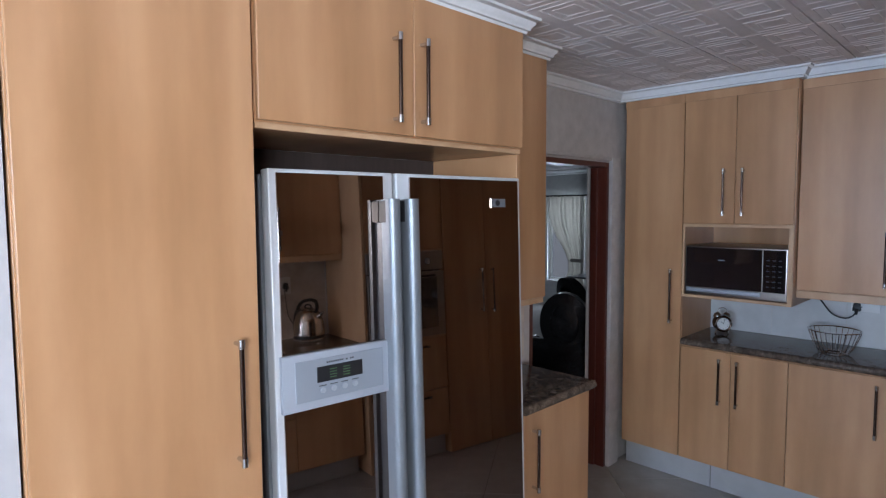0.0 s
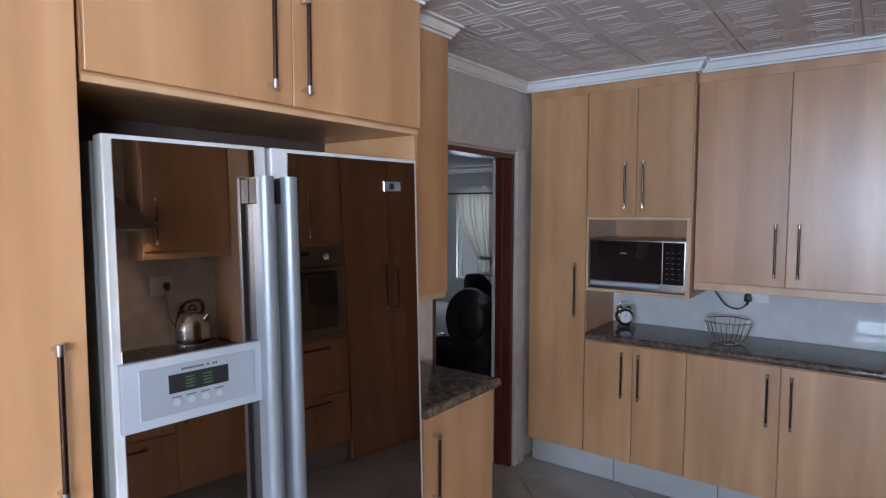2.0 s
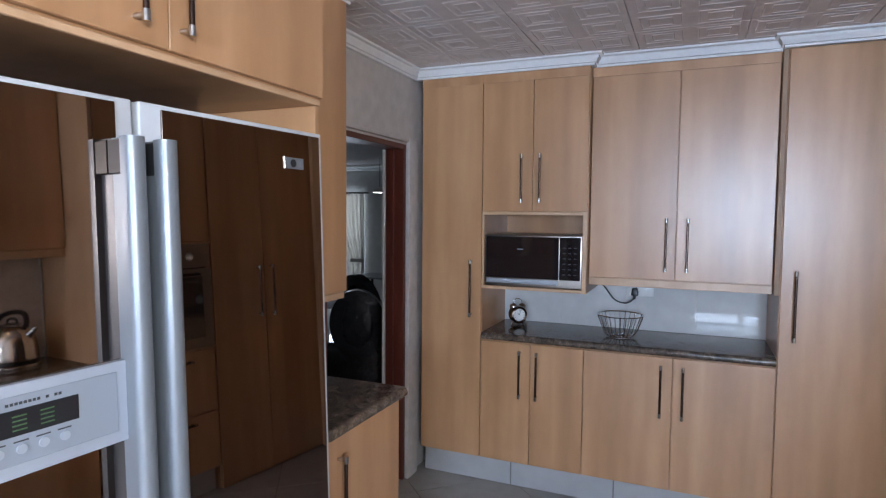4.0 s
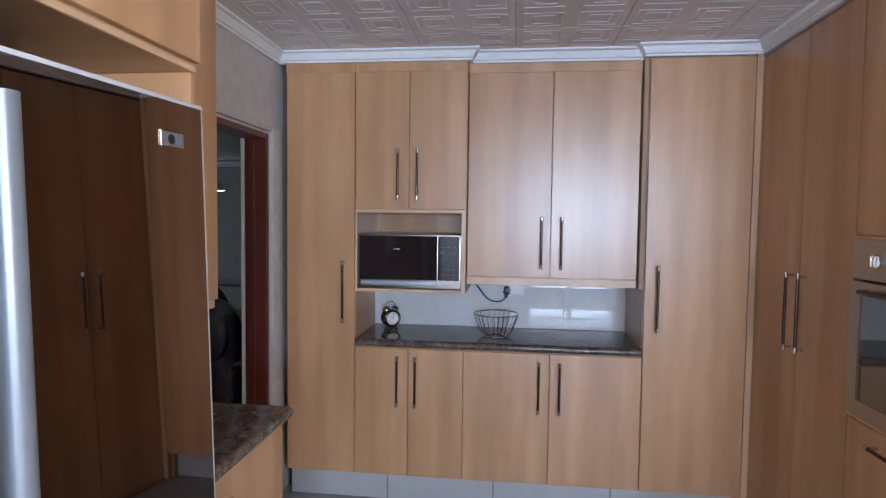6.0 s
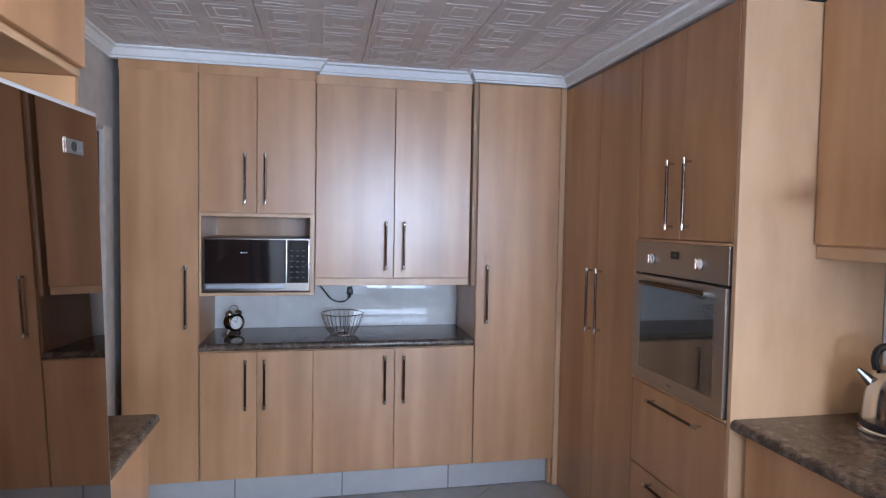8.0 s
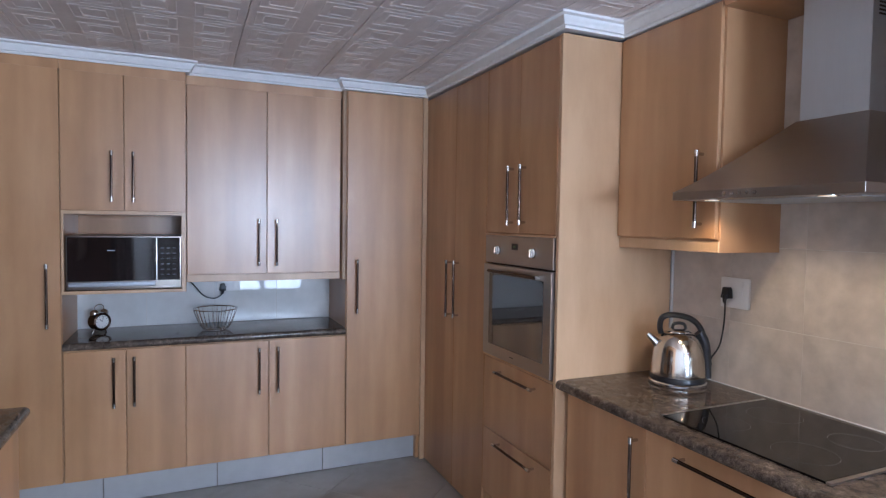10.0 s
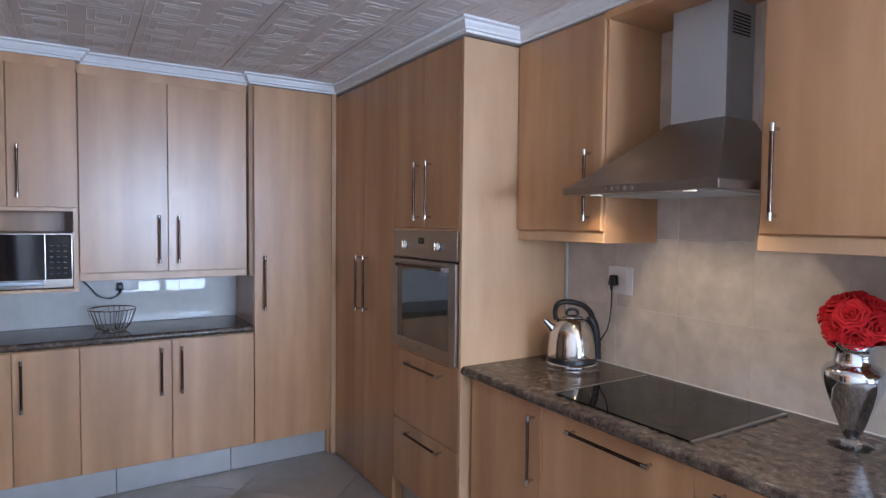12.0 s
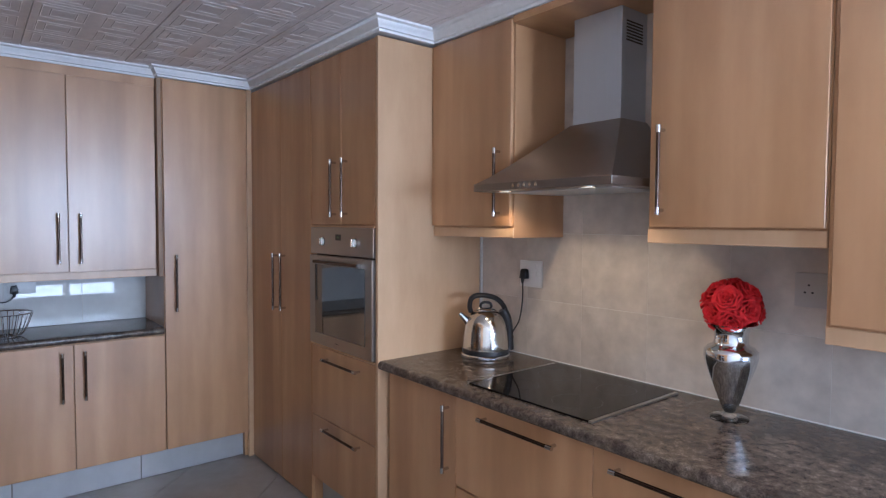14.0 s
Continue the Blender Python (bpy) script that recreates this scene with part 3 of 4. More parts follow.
def fridge_handle(door, xc, wide):
    bm = bmesh.new()
    ring = [(wide / 2 * math.cos(a), -0.058 + 0.018 * math.sin(a) * -1) for a in [math.pi * k / 12 for k in range(13)]]
    ring += [(-wide / 2, -0.044), (-wide * 0.22, -0.040), (-wide * 0.22, 0.002), (wide * 0.22, 0.002), (wide * 0.22, -0.040), (wide / 2, -0.044)]
    rows = [[bm.verts.new((xc + x, y, z)) for x, y in ring] for z in (0.20, 1.766)]
    n = len(ring)
    for k in range(n):
        j = (k + 1) % n
        bm.faces.new((rows[0][k], rows[0][j], rows[1][j], rows[1][k]))
    bm.faces.new(rows[0][::-1])
    bm.faces.new(rows[1])
    part("handle", bm, SILVER, door, "long silver bar handle")
    for z0 in (0.205, 1.694):
        part("handle_mount", solid(xc - wide * 0.46, xc + wide * 0.46, -0.043, -0.002, z0, z0 + 0.068, 0.002), BLACK, door, "black handle mount")


fridge_handle(left_door, 0.946, 0.042)
fridge_handle(right_door, 1.019, 0.042)
# dispenser panel
part("control_panel", solid(0.582, 0.949, -0.016, 0.002, 1.158, 1.322, 0.004, 2), PANEL_PALE, left_door, "pale silver control panel")
part("inner_plate", solid(0.621, 0.917, -0.018, -0.015, 1.182, 1.302, 0.001), PANEL_GREY, left_door, "grey inner plate of the control panel")
part("display", solid(0.688, 0.841, -0.0195, -0.0175, 1.232, 1.278, 0.0008), BLACK, left_door, "black display window")
for k in range(2):
    for j in range(4):
        part("segment", solid(0.729 + k * 0.045, 0.752 + k * 0.045, -0.0202, -0.0194, 1.241 + j * 0.008, 1.2435 + j * 0.008, 0), SEGMENT, left_door)
for k in range(4):
    x = 0.706 + k * 0.036
    part("button", rod(bmesh.new(), (x, -0.017, 1.208), (x, -0.0215, 1.208), 0.0085, 20), PANEL_PALE, left_door, "round button")
    part("button_caption", solid(x - 0.012, x + 0.012, -0.0186, -0.0178, 1.2205, 1.223, 0), GREY_LINE, left_door)
bm = bmesh.new()
for k in range(13):
    if k not in (8, 10):
        box(bm, 0.72 + k * 0.0072, 0.725 + k * 0.0072, -0.0188, -0.0178, 1.2855, 1.2905)
part("caption", bm, GREY_LINE, left_door, "small grey printed caption")
part("badge", solid(1.42, 1.492, -0.0045, -0.001, 1.741, 1.772, 0.001), BADGE_GREY, right_door, "small silver maker's badge")
part("badge_roundel", rod(bmesh.new(), (1.45, -0.0044, 1.7565), (1.45, -0.0056, 1.7565), 0.011, 24), BLACK, right_door, "dark roundel")
part("badge_edge", solid(1.416, 1.422, -0.0055, -0.001, 1.739, 1.774, 0.001), CHROME, right_door)
bm = bmesh.new()
for x in (1.466, 1.477):
    box(bm, x, x + 0.003, -0.0055, -0.0043, 1.749, 1.764)
    box(bm, x, x + 0.008, -0.0055, -0.0043, 1.749, 1.752)
part("badge_bars", bm, SILVER, right_door)

# ---------------------------------------------------------------- oven, hob, hood, microwave
ov = thing("built_in_oven", OVEN @ pose(-0.043, 0, -0.056) @ Matrix.Diagonal((1, 1, 1.0262, 1)), "built-in stainless steel oven with a mirrored glass door", "oven")
part("chassis", solid(0.945, 1.550, 0.002, 0.55, 0.948, 1.566, 0.001), BLACK, ov)
part("control_fascia", solid(0.930, 1.566, -0.026, 0.001, 1.424, 1.562, 0.002), STEEL, ov, "brushed steel control fascia")
od = part("oven_door", solid(0.930, 1.566, -0.034, 0.001, 0.951, 1.416, 0.003), STEEL, ov, "brushed steel oven door")
part("window_glass", solid(0.995, 1.505, -0.0362, -0.033, 1.010, 1.372, 0.001), OVEN_GLASS, od, "dark mirrored oven window")
bm = rod(bmesh.new(), (1.025, -0.058, 1.385), (1.470, -0.058, 1.385), 0.008)
part("door_handle", bm, NICKEL, od, "dark steel bar handle")
for x in (1.037, 1.458):
    part("handle_post", solid(x - 0.012, x + 0.012, -0.060, -0.033, 1.376, 1.394, 0.002), CHROME, od)
for x in (1.070, 1.402):
    bm = rod(bmesh.new(), (x, -0.026, 1.490), (x, -0.034, 1.490), 0.024, 24)
    box(bm, x - 0.007, x + 0.007, -0.052, -0.033, 1.470, 1.510, 0.003)
    part("knob", bm, CHROME, ov, "chrome control knob")
part("display", solid(1.205, 1.262, -0.0275, -0.0255, 1.498, 1.528, 0.001), BLACK, ov)
part("display_digits", solid(1.222, 1.244, -0.0282, -0.0274, 1.508, 1.518, 0), SEGMENT, ov)
part("caption", solid(1.215, 1.250, -0.0348, -0.0338, 0.978, 0.982, 0), GREY_LINE, ov)

hob = thing("hob", EAST @ pose(0.547, 0.055, 0.928), "black glass ceramic hob with a steel side rim on the worktop", "hob")
part("glass_plate", solid(0.004, 0.585, 0, 0.53, 0.0005, 0.007, 0.0015), HOB_GLASS, hob, "black ceramic glass")
part("side_rim", solid(0.585, 0.600, 0, 0.53, 0.0005, 0.0075, 0.001), STEEL, hob, "steel side rim")
part("side_rim", solid(-0.010, 0.004, 0, 0.53, 0.0005, 0.0075, 0.001), STEEL, hob, "steel side rim")
for x, y, r in ((0.15, 0.14, 0.075), (0.15, 0.38, 0.09), (0.43, 0.14, 0.09), (0.43, 0.38, 0.075)):
    bm = bmesh.new()
    tube(bm, [(x + r * math.cos(2 * math.pi * k / 40), y + r * math.sin(2 * math.pi * k / 40), 0.0070) for k in range(40)], 0.0004, 4, True)
    part("cooking_zone", bm, GREY_LINE, hob)

hood = thing("cooker_hood", EAST @ pose(0.829, 0, -0.012), "stainless steel chimney cooker hood with warm lamps on", "cooker hood")
bm = bmesh.new()
hw, y0, y1 = 0.331, 0.12, 0.632
box(bm, -hw, hw, y0, y1, 1.712, 1.742, 0.0015)
part("lip", bm, STEEL, hood)
bm = bmesh.new()
low = [(-hw + 0.004, y0 + 0.004), (hw - 0.004, y0 + 0.004), (hw - 0.004, y1), (-hw + 0.004, y1)]
high = [(-0.107, 0.453), (0.134, 0.453), (0.134, y1), (-0.107, y1)]
rows = []
for k in range(9):
    f = k / 8
    e = f ** 0.90
    rows.append([bm.verts.new((a[0] + (b[0] - a[0]) * e, a[1] + (b[1] - a[1]) * e, 1.7415 + 0.247 * f)) for a, b in zip(low, high)])
for a, b in zip(rows, rows[1:]):
    for k in range(4):
        bm.faces.new((a[k], a[(k + 1) % 4], b[(k + 1) % 4], b[k]))
bm.faces.new(rows[-1])
part("canopy", bm, STEEL, hood, "sloping brushed steel canopy", 20)
duct = part("duct_cover", solid(-0.100, 0.127, 0.460, y1, 1.9885, 2.416, 0.002), DUCT, hood, "pale steel duct cover")
for k in range(7):
    part("vent_slot", solid(0.1265, 0.1282, 0.49, 0.60, 2.29 + k * 0.012, 2.296 + k * 0.012, 0), BLACK, duct)
for k in range(5):
    x = -0.105 + k * 0.028
    part("button", rod(bmesh.new(), (x, y0 + 0.001, 1.727), (x, y0 - 0.004, 1.727), 0.0065, 16), CHROME, hood)
part("filter", solid(-0.27, 0.27, y0 + 0.09, y1 - 0.06, 1.7085, 1.7118, 0.001), DUCT, hood, "grease filter mesh")
for x in (-0.20, 0.20):
    part("lamp_rim", rod(bmesh.new(), (x, y0 + 0.05, 1.7122), (x, y0 + 0.05, 1.7095), 0.030, 24), CHROME, hood)
    part("lamp_lens", rod(bmesh.new(), (x, y0 + 0.05, 1.7096), (x, y0 + 0.05, 1.7085), 0.023, 24), LAMP_WARM, hood, "lit warm halogen lens")
    lp = EAST @ Vector((0.829 + x, y0 + 0.05, 1.688))
    aim = EAST @ Vector((0.829 + x, y0 + 0.22, 0.93))
    lamp("hood_lamp", "SPOT", look(lp, aim), 6.5, (1.0, 0.74, 0.42), cone=128)

mw = thing("microwave_oven", NORTH @ pose(-1.092, 0, 1.2135), "silver microwave oven with a dark glass door in the niche", "microwave")
part("casing", solid(0.003, 0.561, 0.012, 0.38, 0.006, 0.300, 0.004), STEEL, mw)
part("front_frame", solid(0, 0.564, -0.016, 0.013, 0.004, 0.298, 0.005, 2), STEEL, mw, "silver front frame")
part("door_glass", solid(0.008, 0.436, -0.0185, -0.014, 0.050, 0.290, 0.002), MW_GLASS, mw, "dark glass door")
part("keypad", solid(0.441, 0.557, -0.0185, -0.014, 0.050, 0.290, 0.002), MW_GLASS, mw, "black keypad panel")
for k in range(18):
    x, z = 0.456 + (k % 3) * 0.031, 0.075 + (k // 3) * 0.030
    part("key", solid(x + 0.003, x + 0.018, -0.0191, -0.0182, z + 0.004, z + 0.009, 0), KEY_DARK, mw)
part("handle_bar", solid(0.014, 0.433, -0.030, -0.015, 0.020, 0.046, 0.006, 3), PANEL_PALE, mw, "curved silver door pull")
part("caption", solid(0.195, 0.232, -0.0192, -0.0183, 0.215, 0.221, 0), PANEL_GREY, mw)
for x in (0.06, 0.50):
    part("foot", rod(bmesh.new(), (x, 0.06, -0.0013), (x, 0.06, 0.007), 0.012, 12), BLACK, mw)

# ---------------------------------------------------------------- small things
ke = thing("kettle", pose(1.456, 1.632, 0.9285, 0, 0, -32) @ Matrix.Diagonal((1.08, 1.08, 1.14, 1)), "polished steel dome kettle with a black handle on its base", "kettle")
part("power_base", lathe(bmesh.new(), [(0, 0), (0.105, 0), (0.110, 0.004), (0.110, 0.011), (0.104, 0.016), (0, 0.016)], 48), POLISHED, ke, "steel power base")
part("band", lathe(bmesh.new(), [(0.0, 0.0162), (0.103, 0.0162), (0.1058, 0.018), (0.1058, 0.034), (0.1045, 0.0365), (0, 0.0365)], 48), BLACK, ke, "black base band")
prof = [(0, 0.0367), (0.1042, 0.0367), (0.1045, 0.040), (0.1035, 0.060), (0.1015, 0.085), (0.0985, 0.110), (0.0935, 0.135), (0.0865, 0.156), (0.0765, 0.174), (0.0635, 0.188), (0.050, 0.196), (0, 0.1975)]
part("pot", lathe(bmesh.new(), prof, 56), BRUSHED, ke, "polished steel pot", 50)
lid = part("lid", lathe(bmesh.new(), [(0.048, 0.1945), (0.047, 0.199), (0.035, 0.206), (0.015, 0.210), (0, 0.2105)], 40), POLISHED, ke, "domed steel lid", 50)
bm = bmesh.new()
tube(bm, smooth_path([(-0.026, 0, 0.208), (-0.02, 0, 0.224), (0, 0, 0.229), (0.02, 0, 0.224), (0.026, 0, 0.208)], 5), 0.006, 8)
part("lid_knob", bm, BLACK, lid)
bm = rod(bmesh.new(), (-0.082, 0, 0.148), (-0.120, 0, 0.184), 0.018, 20, 0.009)
part("spout", bm, POLISHED, ke, "short steel spout")
bm = bmesh.new()
tube(bm, smooth_path([(-0.068, 0, 0.188), (-0.074, 0, 0.215), (-0.066, 0, 0.246), (-0.036, 0, 0.259), (0.010, 0, 0.256), (0.050, 0, 0.243), (0.080, 0, 0.214), (0.094, 0, 0.176), (0.103, 0, 0.115), (0.106, 0, 0.050)], 6), 0.0150, 12, False, 0.75)
part("handle", bm, BLACK, ke, "black arched handle")
bm = bmesh.new()
tube(bm, smooth_path([(0.074, 0, 0.196), (0.094, 0, 0.165), (0.104, 0, 0.115), (0.108, 0, 0.026)], 6), 0.023, 14, False, 0.9)
part("handle_back", bm, BLACK, ke, "black handle housing on the pot")
# its cable to the socket
sx, sz = 0.356, 1.334
bm = bmesh.new()
pl = EAST @ Vector((sx - 0.005, 0.575, sz - 0.03))
tube(bm, smooth_path([(1.573, 1.560, 1.015), EAST @ Vector((0.302, 0.560, 1.045)), EAST @ Vector((0.330, 0.575, 1.105)), EAST @ Vector((0.340, 0.585, 1.20)), pl], 8), 0.0034, 8)
cab = tagged(new("kettle_cable", mesh("kettle_cable", bm, BLACK)), "black kettle cable hanging from the wall plug", "cable")


def wall_socket(run, x, y, z, w, h, label, switches=1, mat=WHITE_PLASTIC):
    t = thing("wall_socket", run @ pose(x, y, z), label, "wall socket")
    part("plate", solid(-w / 2, w / 2, -0.010, 0, -h / 2, h / 2, 0.003, 2), mat, t)
    for k in range(switches):
        part("switch", solid(w * 0.18, w * 0.30, -0.0145, -0.0095, -0.012 + 0.04 * k, 0.012 + 0.04 * k, 0.001), mat, t)
    for dx, dz in ((-w * 0.2, 0.016), (-w * 0.28, -0.008), (-w * 0.12, -0.008)):
        part("pin_hole", rod(bmesh.new(), (dx, -0.0098, dz), (dx, -0.0104, dz), 0.0035, 10), BLACK, t)
    return t


def plug(m, label):
    t = thing("plug", m, label, "plug")
    bm = solid(-0.021, 0.021, -0.027, 0.021, 0.0, 0.030, 0.006, 3)
    for v in bm.verts:
        f = max(0.0, v.co.y / 0.021)
        v.co.x *= 1 - 0.45 * f * f
        v.co.z *= 1 - 0.15 * f
    part("plug_body", bm, BLACK, t)
    part("cable_sleeve", rod(bmesh.new(), (0, -0.012, 0.024), (0, -0.048, 0.028), 0.013, 12, 0.005), BLACK, t)
    return t


wall_socket(EAST, sx, 0.6325, sz - 0.005, 0.140, 0.128, "white double wall socket on the tiles behind the kettle", 2)
plug(EAST @ pose(sx - 0.026, 0.622, sz - 0.002, 90, 0, 0), "black round plug in the socket")
wall_socket(EAST, 1.593, 0.6325, 1.360, 0.14, 0.112, "wall socket beside the flower vase, its shade put into the plate colour", 2, SOCKET_SHADED)

va = thing("vase", pose(1.466, 0.460, 0.928), "silvered glass urn vase on a clear foot, standing on the worktop", "vase")
part("foot", lathe(bmesh.new(), [(0, 0.0006), (0.060, 0.0006), (0.061, 0.003), (0.04, 0.007), (0.02, 0.012), (0.014, 0.020), (0, 0.021)], 48), GLASS, va, "clear glass foot", 60)
vp = [(0.0, 0.020), (0.016, 0.021), (0.026, 0.040), (0.043, 0.085), (0.062, 0.135), (0.077, 0.178), (0.084, 0.208), (0.083, 0.226), (0.072, 0.240), (0.058, 0.247),
      (0.053, 0.253), (0.052, 0.285), (0.056, 0.298), (0.072, 0.310), (0.077, 0.317), (0.070, 0.314), (0.050, 0.298), (0.046, 0.26), (0.0, 0.255)]
part("bowl", lathe(bmesh.new(), vp, 64), POLISHED, va, "mirror-silver urn body", 50)

rng = random.Random(5)
fl = thing("flower_ball", pose(1.466, 0.460, 1.298) @ Matrix.Scale(0.93, 4), "ball of red artificial roses resting in the vase", "flowers")


def ruffle(bm, centre, n, a, b, inner, outer, low, high, folds, phase):
    """One wavy ring of petals round the axis n, cupped from inner to outer radius."""
    around, rows = 36, []
    for i in range(5):
        v = i / 4
        row = []
        for k in range(around):
            th = 2 * math.pi * k / around
            lobe = abs(math.sin(folds * th / 2 + phase))
            wave = math.sin((folds + 2) * th + phase * 3)
            r = inner + (outer - inner) * v ** 0.8 + 0.0030 * v * wave
            h = low + (high - low) * math.sin(v * 2.0) / 0.91 * (0.80 + 0.20 * lobe) + 0.0016 * v * math.sin(2 * folds * th + phase)
            row.append(bm.verts.new(centre + n * h + (a * math.cos(th) + b * math.sin(th)) * r))
        rows.append(row)
    for p, q in zip(rows, rows[1:]):
        for k in range(around):
            j = (k + 1) % around
            bm.faces.new((p[k], p[j], q[j], q[k]))


golden = math.pi * (3 - math.sqrt(5))
HEADS = 17
for k in range(HEADS):
    z = 1 - 2 * (k + 0.5) / HEADS
    r = math.sqrt(1 - z * z)
    n = Vector((r * math.cos(golden * k), r * math.sin(golden * k), z))
    if z < -0.8:
        continue
    n = (n + Vector((rng.uniform(-0.12, 0.12), rng.uniform(-0.12, 0.12), rng.uniform(-0.12, 0.12)))).normalized()
    c = n * 0.060
    a = n.orthogonal().normalized()
    b = n.cross(a)
    bm = bmesh.new()
    for ring, (inner, outer, high, folds) in enumerate(((0.001, 0.008, 0.040, 2), (0.005, 0.018, 0.042, 3), (0.011, 0.029, 0.040, 3), (0.018, 0.040, 0.034, 4), (0.026, 0.050, 0.024, 4))):
        ruffle(bm, c, n, a, b, inner, outer, 0.004, high * rng.uniform(0.92, 1.06), folds, rng.uniform(0, 6.28))
    part("rose", bm, RED if k % 3 else RED_DARK, fl, angle=170)
part("core", lathe(bmesh.new(), [(0, -0.068)] + [(0.070 * math.cos(radians(x)), 0.070 * math.sin(radians(x))) for x in range(-75, 76, 15)] + [(0, 0.071)], 24), RED_DARK, fl)

ck = thing("alarm_clock", pose(-0.975, 3.70, 0.9285, 0, 0, 38) @ Matrix.Scale(1.12, 4), "small chrome twin-bell alarm clock with a white dial", "alarm clock")
bm = rod(bmesh.new(), (0, -0.024, 0.062), (0, 0.026, 0.062), 0.046, 36)
part("case", bm, NICKEL, ck, "dark chrome case")
bm = bmesh.new()
tube(bm, [(0.041 * math.cos(2 * math.pi * k / 40), -0.025, 0.062 + 0.041 * math.sin(2 * math.pi * k / 40)) for k in range(40)], 0.0065, 8, True)
part("bezel", bm, NICKEL, ck)
part("dial", rod(bmesh.new(), (0, -0.0238, 0.062), (0, -0.0252, 0.062), 0.034, 36), WHITE_PLASTIC, ck, "white dial")
bm = bmesh.new()
for k in range(12):
    a = k * math.pi / 6
    rod(bm, (0.026 * math.sin(a), -0.0256, 0.062 + 0.026 * math.cos(a)), (0.031 * math.sin(a), -0.0256, 0.062 + 0.031 * math.cos(a)), 0.0011, 5)
part("hour_marks", bm, BLACK, ck)
part("hour_hand", rod(bmesh.new(), (0, -0.0262, 0.062), (-0.013, -0.0262, 0.075), 0.0014, 6), BLACK, ck)
part("minute_hand", rod(bmesh.new(), (0, -0.0264, 0.062), (0.006, -0.0264, 0.090), 0.0011, 6), BLACK, ck)
for s in (-1, 1):
    bm = lathe(bmesh.new(), [(0.021, 0.0), (0.020, 0.009), (0.013, 0.017), (0, 0.020)], 24)
    bmesh.ops.transform(bm, matrix=Matrix.Translation((s * 0.026, 0, 0.106)) @ Matrix.Rotation(s * 0.45, 4, "Y"), verts=bm.verts[:])
    part("bell", bm, CHROME, ck, "chrome bell")
    part("leg", rod(bmesh.new(), (s * 0.026, 0, 0.024), (s * 0.038, 0, 0.0), 0.0045, 10), CHROME, ck)
bm = bmesh.new()
tube(bm, smooth_path([(-0.024, 0, 0.122), (-0.022, 0, 0.142), (0, 0, 0.152), (0.022, 0, 0.142), (0.024, 0, 0.122)], 6), 0.0022, 8)
part("carry_loop", bm, CHROME, ck)

bk = thing("wire_basket", pose(-0.338, 3.600, 0.9285), "empty round chrome wire fruit basket on the worktop", "basket")


def ring_of(r, z, wire, count=48):
    return tube(bmesh.new(), [(r * math.cos(2 * math.pi * k / count), r * math.sin(2 * math.pi * k / count), z) for k in range(count)], wire, 6, True)


part("rim", ring_of(0.128, 0.132, 0.0034), WIRE, bk)
part("base_ring", ring_of(0.062, 0.003, 0.003), WIRE, bk)
part("base_ring", ring_of(0.035, 0.012, 0.002), WIRE, bk)
for k in range(26):
    a = 2 * math.pi * k / 26
    c, s = math.cos(a), math.sin(a)
    bm = tube(bmesh.new(), smooth_path([(0.035 * c, 0.035 * s, 0.012), (0.062 * c, 0.062 * s, 0.006), (0.088 * c, 0.088 * s, 0.03), (0.110 * c, 0.110 * s, 0.08), (0.128 * c, 0.128 * s, 0.132)], 4), 0.0017, 5)
    part("wire", bm, WIRE, bk)
bm = tube(bmesh.new(), smooth_path([(-0.49, 3.86, 1.215), (-0.455, 3.84, 1.18), (-0.40, 3.83, 1.115), (-0.34, 3.83, 1.095), (-0.30, 3.83, 1.11), (-0.285, 3.838, 1.135)], 8), 0.0042, 8)
tagged(new("microwave_cable", mesh("microwave_cable", bm, BLACK)), "black microwave cable looping to the wall plug", "cable")
wall_socket(NORTH, -0.245, 0.474, 1.172, 0.14, 0.07, "white wall socket under the wall cabinet", 2)
plug(NORTH @ pose(-0.283, 0.464, 1.168, 90, 0, 0), "black plug in the socket under the wall cabinet")

# ---------------------------------------------------------------- lounge things seen through the doorway


